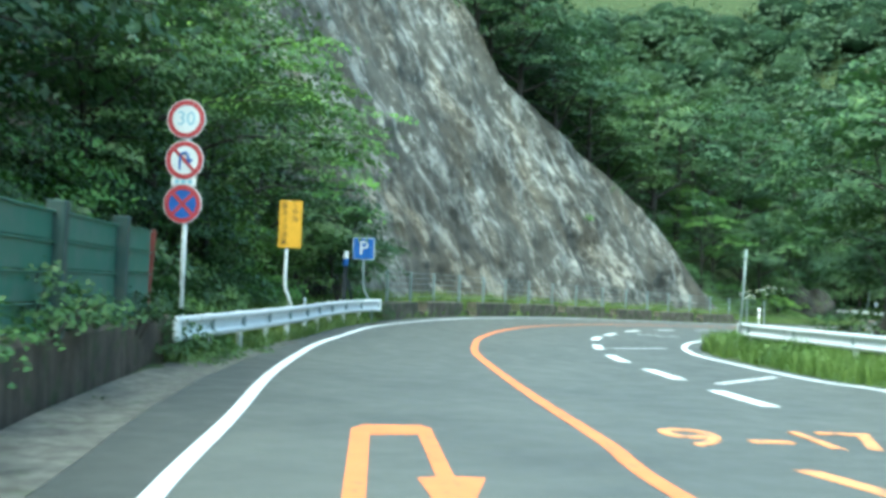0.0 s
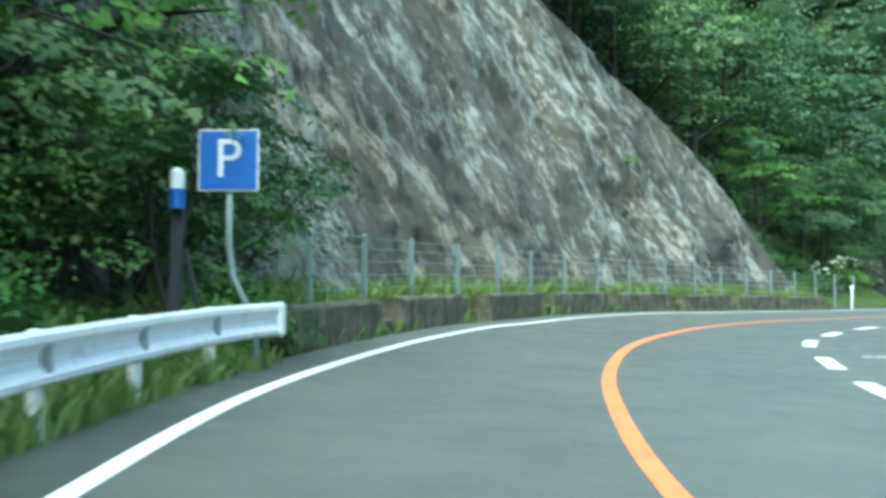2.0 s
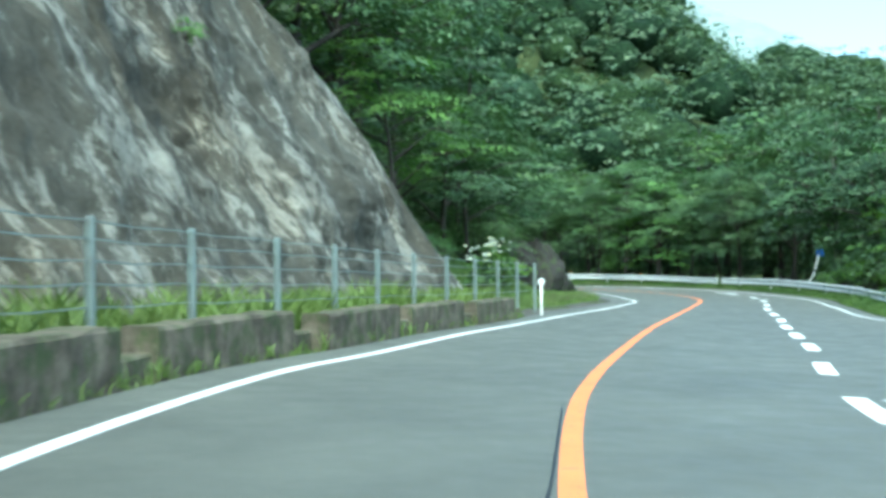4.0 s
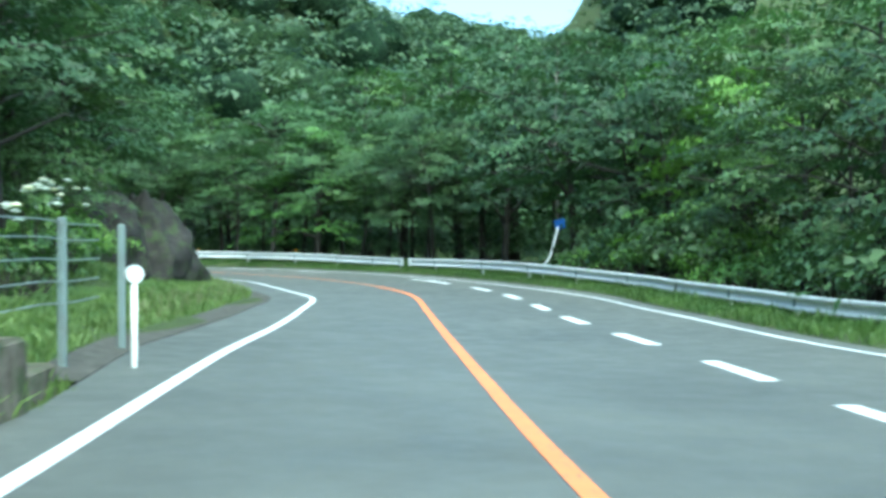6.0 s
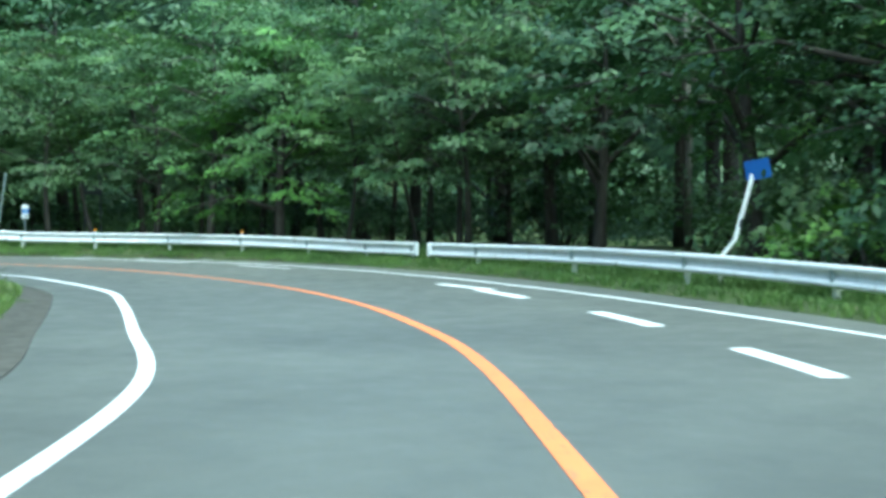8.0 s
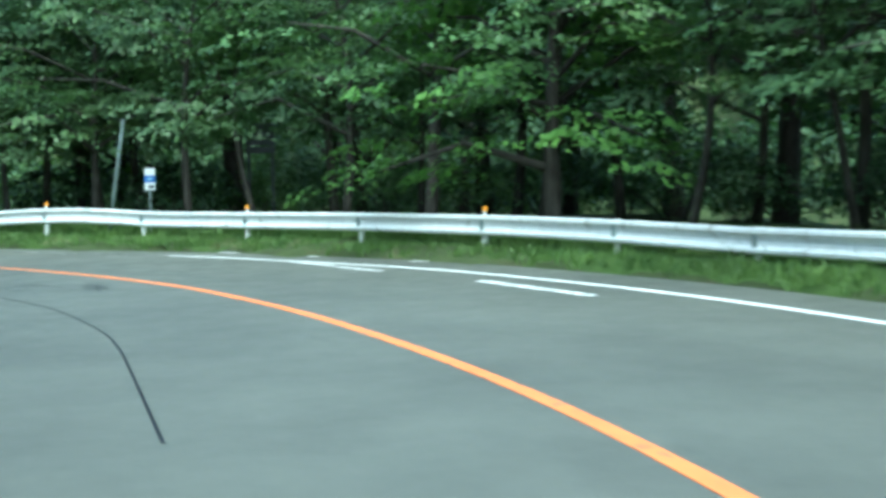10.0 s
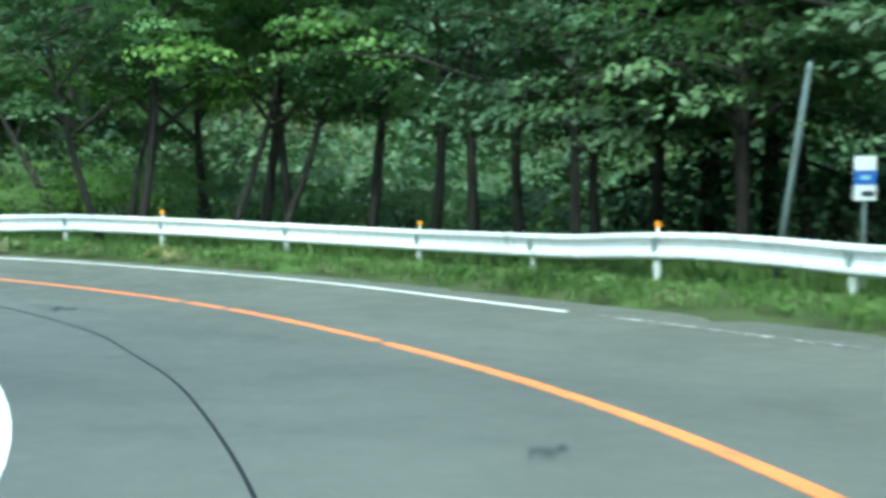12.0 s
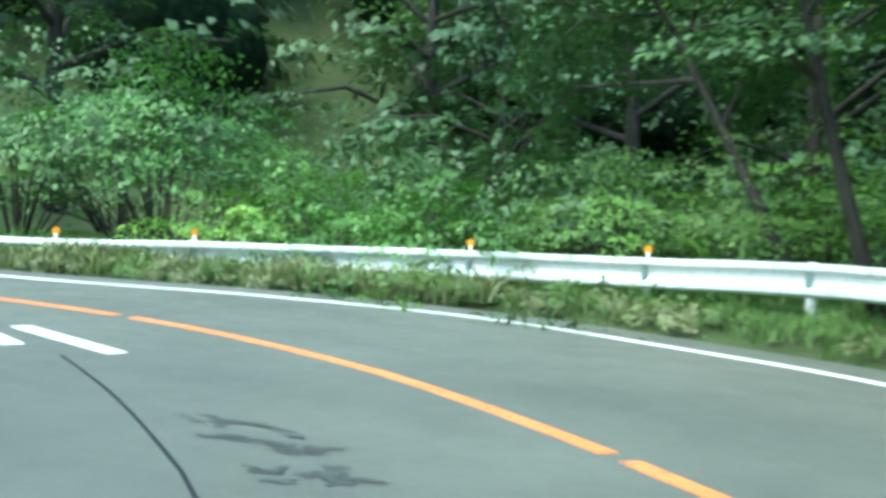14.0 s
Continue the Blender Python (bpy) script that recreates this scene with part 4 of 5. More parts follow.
for a, reach in [(along(PF)[-1] - 0.9, 1.75)] + [(b, 2.7) for b in np.arange(along(PF)[-1] - 2.65, 0.5, -2.7)]:
    p, w = at_length(PF, a)
    q, _ = at_length(PF, a - reach)
    base = z_at(*p, 0.6)
    if reach > 2:
        part("post", Geo().box((p[0] + 0.07 * math.sin(w), p[1] - 0.07 * math.cos(w), base + 0.66), (0.16, 0.2, 1.36), Matrix.Rotation(w, 4, "Z"), 0.015), M_GREENPOST, panel_fence)
    mid, l = (p + q) / 2, float(np.hypot(*(p - q)))
    for i in range(4):
        g = Geo().box((0, 0, 0), (l - 0.14, 0.03, 0.265), None, 0.006)
        pan = part("panel", g, M_GREENPANEL, panel_fence)
        pan.matrix_basis = Matrix.Translation((mid[0], mid[1], base + 0.22 + 0.29 * i)) @ Matrix.Rotation(w, 4, "Z")
        lip = part("lip", Geo().box((0, -0.02, 0.135), (l - 0.14, 0.05, 0.02), None, 0.004), M_GREENPANEL, pan, "pale panel edge")
p, w = at_length(PF, along(PF)[-1] - 0.85)
part("end_post", Geo().box((p[0], p[1], z_at(*p, 1.2)), (0.07, 0.07, 1.3), Matrix.Rotation(w, 4, "Z") @ Matrix.Rotation(0.05, 4, "X"), 0.008), M_RUST, panel_fence, "rusty red end post")

# ---- markings by the start ----
def flat_paint(name, pts, mat, label):
    g = Geo()
    for lift in (-0.02, 0.006):
        g.v += [(x, y, z_at(x, y, lift)) for x, y in pts]
    n = len(pts)
    g.f = [tuple(range(n, 2 * n))] + [(i, (i + 1) % n, n + (i + 1) % n, n + i) for i in range(n)]
    return tagged(part(name, g, mat), label, "road marking", kind="structure")


flat_paint("turn_arrow", [(2.42, -15.0), (2.19, -12.75), (1.82, -9.6), (1.88, -9.3), (2.4, -9.12), (2.5, -9.3), (2.82, -11.83), (3.03, -11.81), (2.92, -13.6), (2.58, -11.94), (2.7, -11.86), (2.42, -9.75), (2.02, -9.9), (2.33, -12.71), (2.56, -15.0)], M_ORANGE, "orange painted U-turn arrow")

for ch, x, y, wide in (("9", 4.9, -9.1, 1.3), ("-", 5.55, -9.0, 1.7), ("1", 6.03, -8.95, 1.2), ("7", 6.5, -8.85, 1.3)):
    mark = letters(ch, 1.0, M_ORANGE_PALE, None, Matrix.Translation((x, y, z_at(x, y, 0.006))) @ Matrix.Rotation(radians(5), 4, "Z") @ Matrix.Diagonal((0.95 * wide, 1.75, 1, 1)), "", "lane_numeral", 0.008)
    tagged(mark, "pale orange painted numeral on the outer lane", "road marking", "painted hours", "structure")
stroke = np.array([np.array((5.41, -10.79)) + (np.array((6.0, -12.6)) - np.array((5.41, -10.79))) * t for t in np.linspace(0, 1, 5)])
painted("lane_stroke", stroke, 0.18, M_ORANGE_PALE, "pale orange painted stroke on the outer lane")

def stain(x, y, a, b, turn, seed):
    rng = np.random.default_rng(seed)
    g = Geo()
    for _ in range(24):
        u, v = rng.normal(size=2) * 0.62
        cx, cy = x + a * u * math.cos(turn) - b * v * math.sin(turn), y + a * u * math.sin(turn) + b * v * math.cos(turn)
        r = rng.uniform(0.15, 0.42) * 0.6
        k0, ring = len(g.v), [(cx, cy)]
        for w in np.linspace(0, 2 * math.pi, 18, endpoint=False):
            k = r * max(0.25, 1 + 0.35 * rng.normal())
            p, q = a * k * math.cos(w), b * 1.4 * k * math.sin(w)
            ring.append((cx + p * math.cos(turn) - q * math.sin(turn), cy + p * math.sin(turn) + q * math.cos(turn)))
        lift = 0.0035 + 0.0002 * _
        g.v += [(px, py, z_at(px, py, lift)) for px, py in ring]
        g.f += [(k0, k0 + 1 + i, k0 + 1 + (i + 1) % 18) for i in range(18)]
    return tagged(part("oil_stain", g, M_STAIN), "dark oily stain on the asphalt", "stain", "stains on the bend", "structure")


STAINS = ((28.8, 99.85, 0.25, 0.08, 0.3), (29.3, 99.7, 0.3, 0.1, 0.3), (29.8, 99.4, 0.25, 0.12, 0.4), (37.97, 90.2, 0.18, 0.06, 1.4),
          (38.75, 87.2, 0.5, 0.12, 1.5), (38.05, 88.1, 0.12, 0.08, 1.2), (33, 97, 0.3, 0.12, 2.4))
for k, (x, y, a, b, w) in enumerate(STAINS):
    stain(x, y, a, b, w, 70 + k)

# ---- far side of the bend ----
def delineator_post(x, y):
    t = thing("delineator", "white plastic delineator post with a round head", "delineator", at=(x, y, ground_z(x, y)))
    part("stem", Geo().tube([(0, 0, -0.3), (0, 0, 1.15)], 0.035, 10), M_POLE, t, smooth=True)
    part("head", Geo().disc((0, -0.01, 1.24), 0.1, 0.05, None, 18), M_SIGNWHITE, t)
    return t


delineator_post(19.45, 51.6)
bs = thing("leaning_sign", "small blue sign on a bent striped pole behind the rail", "road sign", at=Matrix.Translation((43.82, 68.6, z_at(43.82, 68.6, 0.05))) @ Matrix.Rotation(radians(-45), 4, "Z"))
part("pole", Geo().tube([(-0.4, 0, -0.2), (-0.35, 0, 0.55), (-0.12, 0, 0.85), (0.12, 0, 1.75), (0.22, 0, 2.15)], 0.04, 10), M_POLE, bs, smooth=True)
part("dark_band", Geo().tube([(-0.06, 0, 1.05), (-0.02, 0, 1.2)], 0.043, 10), M_DARKBOARD, bs)
bb = part("board", Geo().box((0.24, -0.09, 2.05), (0.46, 0.02, 0.34), Matrix.Rotation(radians(-10), 4, "Y") @ Matrix.Rotation(radians(-36), 4, "Z"), 0.006), M_SIGNBLUE, bs)
lp = thing("bare_pole", "plain grey leaning steel pole behind the guard rail", "pole", at=(41.28, 98.2, ground_z(41.28, 98.2)))
part("shaft", Geo().tube([(-0.15, 0, -0.3), (0.28, 0, 2.6), (0.29, 0, 2.63)], [0.045, 0.04, 0.03], 10), M_STEEL, lp, smooth=True)
wx, wy = 41.95, 97.4
ws = thing("marker_sign", "small white and blue marker plate on a thin post", "sign", at=Matrix.Translation((wx, wy, ground_z(wx, wy))) @ Matrix.Rotation(radians(-8), 4, "Z"))
part("stem", Geo().tube([(0, 0.03, -0.2), (0, 0.03, 1.3)], 0.022, 8), M_STEEL, ws)
part("plate", Geo().box((0, 0, 1.22), (0.24, 0.02, 0.5), None, 0.006), M_SIGNWHITE, ws)
part("blue_band", Geo().box((0, -0.013, 1.23), (0.24, 0.006, 0.16)), M_SIGNBLUE, ws)
part("writing_bar", Geo().box((0, -0.018, 1.23), (0.1, 0.004, 0.05)), M_NUMERAL, ws)
part("picture_bar", Geo().box((0.03, -0.013, 1.05), (0.13, 0.006, 0.06)), M_DARKBOARD, ws)


# ---- plants ----
RNG = np.random.default_rng(7)


def leaf_quads(centres, normals, size, rng, aspect=0.62):
    """Pointed leaves about centres, lying across normals."""
    n = len(centres)
    a = rng.normal(size=(n, 3))
    a -= normals * (a * normals).sum(1)[:, None]
    a /= np.linalg.norm(a, axis=1)[:, None] + 1e-9
    b = np.cross(normals, a)
    l = size * rng.uniform(0.6, 1.3, n)[:, None]
    w = l * aspect * rng.uniform(0.7, 1.2, n)[:, None]
    droop = np.stack([np.zeros(n), np.zeros(n), -0.25 * l[:, 0]], 1)
    return np.stack([centres - a * l * 0.5, centres + b * w * 0.5, centres + a * l * 0.5 + droop, centres - b * w * 0.5], 1)


def spray(tips, rng, leaves, reach, size, flat=0.35, up=0.8):
    """Fan-shaped drooping boughs at branch tips: the leaves of one bough lie in one tilted layer."""
    k = len(tips)
    out = tips[:, :2] + rng.normal(size=(k, 2)) * reach * 0.8
    out /= np.linalg.norm(out, axis=1)[:, None] + 1e-9
    long = reach * rng.uniform(0.6, 1.35, k)
    tilt = rng.normal(size=(k, 3)) * 0.16 + np.c_[out * 0.34, np.full(k, up)]
    rep = lambda q: np.repeat(q, leaves, axis=0)
    n = k * leaves
    u = rng.uniform(-0.55, 1.0, n)
    v = rng.normal(size=n) * 0.42 * np.sqrt(np.clip(1.05 - np.abs(u - 0.1), 0.05, 1))
    o, l = rep(out), rep(long)
    r = np.empty((n, 3))
    r[:, :2] = o * (u * l)[:, None] + np.stack([-o[:, 1], o[:, 0]], 1) * (v * l)[:, None]
    r[:, 2] = rng.normal(size=n) * flat * reach * 0.28 - l * (0.34 * np.clip(u, 0, 1) ** 2 + 0.3 * v * v)
    nrm = rep(tilt) + rng.normal(size=(n, 3)) * 0.2
    nrm[:, :2] += o * (0.35 * np.clip(u, 0, 1))[:, None]
    nrm /= np.linalg.norm(nrm, axis=1)[:, None]
    return leaf_quads(rep(tips) + r, nrm, size, rng)


def tree_parts(seed, height, radius, clear, limbs, twigs, leaves, size, lean=0.3, flat=0.2, thick=0.8):
    """Trunk and crown meshes of a broadleaf tree: tapered trunk, bent limbs, sprays of leaves."""
    rng = np.random.default_rng(seed)
    g = Geo()
    top = np.array([rng.normal() * lean, rng.normal() * lean, height * 0.86])
    bend = rng.normal(size=2) * lean * 0.5
    tr = lambda t: np.array([top[0] * t + bend[0] * math.sin(t * 3), top[1] * t + bend[1] * math.sin(t * 3), top[2] * t - 0.3 * (1 - t)])
    r0 = (0.022 * height + 0.03) * thick
    g.tube([tr(t) for t in np.linspace(0, 1, 9)], [r0 * (1.25 - 1.1 * t) if t > 0.05 else r0 * 1.5 for t in np.linspace(0, 1, 9)], 8)
    tips = []
    for i in range(limbs):
        t0 = clear + (0.97 - clear) * (i + rng.random()) / limbs
        a = i * 2.4 + rng.random()
        spread = radius * (0.55 + 0.6 * rng.random()) * (1.0 - 0.55 * max(0.0, (t0 - 0.6) / 0.4))
        p0 = tr(t0)
        end = p0 + np.array([math.cos(a) * spread, math.sin(a) * spread, spread * rng.uniform(0.0, 0.55)])
        midp = (p0 + end) / 2 + np.array([0, 0, spread * 0.14]) + rng.normal(size=3) * 0.12
        rr = r0 * (1.1 - t0) * 0.6 + 0.015
        g.tube([p0, midp, end], [rr, rr * 0.6, rr * 0.18], 5, False)
        for _ in range(twigs):
            u = rng.uniform(0.35, 1.08)
            q = p0 * (1 - u) ** 2 + 2 * u * (1 - u) * midp + end * u * u if u < 1 else end
            tips.append(q + rng.normal(size=3) * np.array([0.26, 0.26, 0.13]) * radius * 0.5)
    for _ in range(twigs):
        tips.append(tr(1.0) + rng.normal(size=3) * np.array([0.4, 0.4, 0.3]) * radius * 0.4)
    return g, spray(np.array(tips), rng, leaves, radius * 0.27, size, flat)


def make_tree(seed, height, radius, clear, limbs, twigs, leaves, size, mat, label, **kw):
    g, crown = tree_parts(seed, height, radius, clear, limbs, twigs, leaves, size, **kw)
    t = thing("tree", label, "tree", "roadside woodland")
    part("trunk", g, M_BARK, t, "dark forked trunk", smooth=True)
    part("crown", quad_mesh("crown", crown, mat), mat, t, "layered leafy crown")
    return t


def make_shrub(seed, height, radius, tips_n, leaves, size, mat, label, flat=0.6):
    rng = np.random.default_rng(seed)
    g = Geo()
    tips = []
    for i in range(tips_n):
        a, u = rng.uniform(0, 6.28), math.sqrt(rng.random())
        h = height * (1 - 0.55 * u * u) * rng.uniform(0.45, 1.0)
        e = np.array([math.cos(a) * u * radius, math.sin(a) * u * radius, h])
        tips.append(e)
        if i < 14:
            g.tube([(0.1 * e[0], 0.1 * e[1], -0.15), (0.5 * e[0], 0.5 * e[1], 0.55 * h), tuple(e)], [0.025, 0.016, 0.006], 4, False)
    t = thing("shrub", label, "shrub", "roadside undergrowth")
    part("stem", g, M_BARK, t)
    part("foliage", quad_mesh("foliage", spray(np.array(tips), rng, leaves, radius * 0.42, size, flat, 0.6), mat), mat, t)
    return t


TALL = "broadleaf tree with layered green sprays and a dark trunk"
T0 = make_tree(11, 11, 4.2, 0.28, 15, 8, 26, 0.26, M_LEAF, TALL)
T1 = make_tree(12, 12.5, 4.6, 0.32, 16, 8, 26, 0.27, M_LEAF_DARK, "tall dark-leaved broadleaf tree of the slope")
T2 = make_tree(13, 9, 4.0, 0.22, 14, 9, 46, 0.2, M_LEAF_LIGHT, "spreading tree with fresh yellow-green leaves")
T3 = make_tree(14, 10, 3.6, 0.4, 13, 8, 26, 0.26, M_LEAF, TALL, lean=0.7)
T4 = make_tree(15, 8, 3.4, 0.25, 13, 8, 28, 0.23, M_LEAF_DARK, "lower dark-leaved tree in the shade")
# slender trees of the wood's edge, seen from close by
N0 = make_tree(41, 8.5, 3.6, 0.27, 15, 9, 56, 0.13, M_LEAF, "slender tree with flat green sprays over a thin trunk", lean=0.5, flat=0.16, thick=0.5)
N1 = make_tree(42, 9.0, 3.4, 0.32, 14, 9, 56, 0.13, M_LEAF_LIGHT, "slender tree with bright layered leaves and a thin trunk", lean=0.8, flat=0.16, thick=0.45)
N2 = make_tree(43, 7.5, 3.2, 0.3, 13, 9, 54, 0.128, M_LEAF_DARK, "thin shaded tree with deep green sprays", lean=0.9, flat=0.18, thick=0.45)
N3 = make_tree(44, 6.5, 2.4, 0.42, 9, 8, 50, 0.125, M_LEAF, "young thin-stemmed tree at the wood's edge", lean=0.9, flat=0.18, thick=0.4)
S0 = make_shrub(21, 2.0, 1.5, 50, 28, 0.125, M_LEAF, "dense green roadside shrub", 0.35)
S1 = make_shrub(22, 1.5, 1.3, 44, 28, 0.11, M_LEAF_LIGHT, "bright green roadside shrub", 0.35)
S2 = make_shrub(23, 2.6, 1.8, 54, 18, 0.2, M_LEAF_DARK, "dark green undergrowth shrub", 0.4)
S3 = make_shrub(24, 0.9, 0.8, 30, 20, 0.09, M_WEED, "low leafy weeds on the verge", 0.5)
B0 = make_shrub(25, 3.3, 1.9, 80, 46, 0.095, M_LEAF, "tall bushy green shrub with fine leaves", 0.16)
B1 = make_shrub(26, 3.6, 2.0, 80, 44, 0.1, M_LEAF_DARK, "tall dark shrub at the foot of the slope", 0.16)
B2 = make_shrub(27, 3.0, 1.9, 80, 46, 0.092, M_LEAF_LIGHT, "broad fresh green bush behind the rail", 0.16)
USED = set()


def thicket(label, group, mat=M_LEAF_DARK, thin_out=2):
    """Undergrowth too dense and far off to count, as one mesh."""
    quads = []
    for kind, m in group:
        me = [c for c in kind.children if c.name.startswith("foliage")][0].data
        co = np.empty(len(me.vertices) * 3)
        me.vertices.foreach_get("co", co)
        co = co.reshape(-1, 4, 3)[::thin_out]
        keep = np.array(m)
        quads.append(co @ keep[:3, :3].T + keep[:3, 3])
    ob = new("undergrowth", quad_mesh("undergrowth", np.concatenate(quads), mat))
    return tagged(ob, label, "undergrowth", kind="stuff")


HEAP, WEEDS, DRY_WEEDS = [], [], []


def heap(kind, x, y, scale):
    HEAP.append((kind, Matrix.Translation((x, y, ground_z(x, y) - 0.1)) @ Matrix.Rotation(RNG.uniform(0, 6.28), 4, "Z") @ Matrix.Scale(scale, 4)))


def weed(kind, x, y, scale):
    """Low weeds that nobody could count."""
    (WEEDS if kind is S3 else DRY_WEEDS).append((kind, Matrix.Translation((x, y, ground_z(x, y) - 0.1)) @ Matrix.Rotation(RNG.uniform(0, 6.28), 4, "Z") @ Matrix.Scale(scale, 4)))


def plant(kind, x, y, scale=1.0, turn=None, sink=0.1, tilt=0.0):
    turn = RNG.uniform(0, 6.28) if turn is None else turn
    m = Matrix.Translation((x, y, ground_z(x, y) - sink)) @ Matrix.Rotation(tilt, 4, "Y") @ Matrix.Rotation(turn, 4, "Z") @ Matrix.Scale(scale, 4)
    if kind not in USED:
        USED.add(kind)
        kind.matrix_basis = m
        return kind
    ob = copy_thing(kind, Matrix())
    ob.matrix_basis = m
    return ob


def clear_of_road(x, y, d):
    p = np.array([[x, y]])
    return not inside_tar(p)[0] and min(gap_to(TAR_LEFT, p)[0], gap_to(TAR_RIGHT, p)[0], gap_to(TAR_NOSE, p)[0]) > d


def off_rock(x, y):
    s, n = rock_coords(np.array([[x, y]]))
    return not (52 < s[0] < 87.6 and n[0] < 0.8 + rock_top(s[0]) / 2.1) or n[0] < -1.6


def scatter(x0, x1, y0, y1, step, kinds, gap, scale=(0.8, 1.25), keep=lambda x, y: True, put=plant):
    for x in np.arange(x0, x1, step):
        for y in np.arange(y0, y1, step):
            px, py = x + RNG.uniform(-0.45, 0.45) * step, y + RNG.uniform(-0.45, 0.45) * step
            if clear_of_road(px, py, gap) and off_rock(px, py) and keep(px, py):
                put(kinds[RNG.integers(len(kinds))], px, py, RNG.uniform(*scale))


def left_of(x, y):
    p = np.array([[x, y]])
    return gap_to(TAR_LEFT, p)[0] < min(gap_to(TAR_RIGHT, p)[0], gap_to(TAR_NOSE, p)[0])


def right_of(x, y):
    return not left_of(x, y)


def row(line, out, step, kinds, s0, s1, scale=(0.85, 1.15), jitter=0.8, put=plant):
    """Plants in a loose row beside a line; out is the distance to its left."""
    for d in np.arange(s0, s1, step):
        p, a = at_length(line, d + RNG.uniform(-0.3, 0.3) * step)
        o = out + RNG.uniform(-jitter, jitter)
        put(kinds[RNG.integers(len(kinds))], p[0] - math.sin(a) * o, p[1] + math.cos(a) * o, RNG.uniform(*scale))


# slope left of the first straight
row(TAR_LEFT, 4.4, 2.6, [N2, T4, N2], 21, 35, (0.9, 1.2))
row(TAR_LEFT, 3.8, 2.4, [N2, N0, N2, N1], 35, 46.5, (0.9, 1.2))
row(TAR_LEFT, 2.5, 1.2, [S2, S0, S2], 24, 36, (0.5, 0.95))
row(TAR_LEFT, 2.6, 1.2, [S1, S0, S1], 36, 45, (0.6, 0.95), 0.5)
row(TAR_LEFT, 6.0, 1.8, [S2, S0], 24, 47, (0.8, 1.2), 0.8, heap)
row(TAR_LEFT, 4.2, 1.6, [B1, B0, B2, B1], 27, 46, (0.9, 1.25), 0.5)
scatter(-12, -5.5, -12, 26, 4.6, [T0, T1, T4, T1], 5.5, keep=left_of)
# behind and beyond the rock
scatter(-6, 30, 46, 78, 4.8, [T1, T1, T4, T1], 7.0, keep=left_of)
scatter(10, 31, 50, 78, 2.3, [S0, S2, S1, S0], 6.5, (0.8, 1.3), left_of, heap)
row(TAR_LEFT, 5.3, 1.9, [S0, S1, S0, B0], 90, 119, (0.6, 0.95), 0.7)
row(TAR_LEFT, 5.6, 2.6, [N0, N2, T4], 96, 132, (0.8, 1.05))
scatter(16, 32, 78, 94, 4.4, [T0, T1, T4], 4.4, keep=left_of)
# outside the bend: wood's edge behind the rails
LA, LB = along(RAIL_A)[-1], along(RAIL_B)[-1]
row(RAIL_A, -2.6, 2.3, [S2, S2, S0, S1], 2, 34, (0.9, 1.4), 0.5)
row(RAIL_A, -3.6, 3.4, [N2, N2, T4], 1, LA, (0.8, 1.1))
row(RAIL_A, -7.5, 3.8, [T1, T1, T0, T4], 1, LA, (0.72, 0.98), 1.4)
row(RAIL_B, -1.9, 2.6, [N2, N3, N2, N0], 0.5, 24, (0.85, 1.15), 0.6)
row(RAIL_B, -4.4, 2.6, [N0, N2, N2], 1, 27, (0.9, 1.2), 1.0)
row(RAIL_B, -8.0, 3.4, [T0, T1, T4], 1, 27, (0.9, 1.1), 1.4)
row(RAIL_B, -12.0, 5.0, [T1, T4], 1, 24, (0.9, 1.15), 1.6)
row(RAIL_B, -5.6, 1.7, [S2, S0], 0, 27, (0.6, 1.0), 1.2)
row(RAIL_B, -9.0, 1.9, [S2, S2, S0], 0, 28, (0.9, 1.4), 1.4, heap)
row(RAIL_B, -13.0, 2.2, [S2, S0, S1], 0, 28, (1.1, 1.6), 1.6, heap)
row(RAIL_B, -17.0, 2.8, [S2, S1, S0], 0, 29, (1.4, 2.0), 1.6, heap)
row(RAIL_A, -6.0, 2.0, [S2, S0], 20, LA, (0.8, 1.3), 1.2, heap)
row(RAIL_A, -11.0, 2.4, [S2, S0, S1], 14, LA, (1.1, 1.6), 1.6, heap)
row(RAIL_A, -12.5, 3.2, [T1, T1, T4], 10, LA, (1.0, 1.08), 1.2)
plant(T2, 46.9, 88.3, 0.85)
plant(T2, 49.6, 67.3, 0.95)
plant(T2, 43.7, 60.8, 0.8)
plant(T2, -4.6, 15.5, 0.9)
plant(T2, 42.6, 107.3, 0.9)
plant(N1, 16.8, 57.5, 0.9)
row(RAIL_B, -7.5, 2.0, [S0, S1, S2], 28, 38, (0.7, 1.1), 1.0)
for x, y, k, q in ((29.8, 107.95, N3, 1.1), (30.05, 108.25, N3, 1.0), (30.4, 108.1, N1, 1.0), (32.2, 107.9, N3, 1.15), (32.7, 109.7, N1, 1.1), (33.2, 108.3, N3, 1.2), (33.6, 109.2, N1, 1.0), (35.3, 108.4, N1, 1.1), (36.7, 107.4, N1, 1.05), (31.3, 110.8, N1, 1.0)):
    plant(k, x, y, q)
plant(N3, 28.7, 108.3, 1.15, 0.4, 0.1, -0.75)
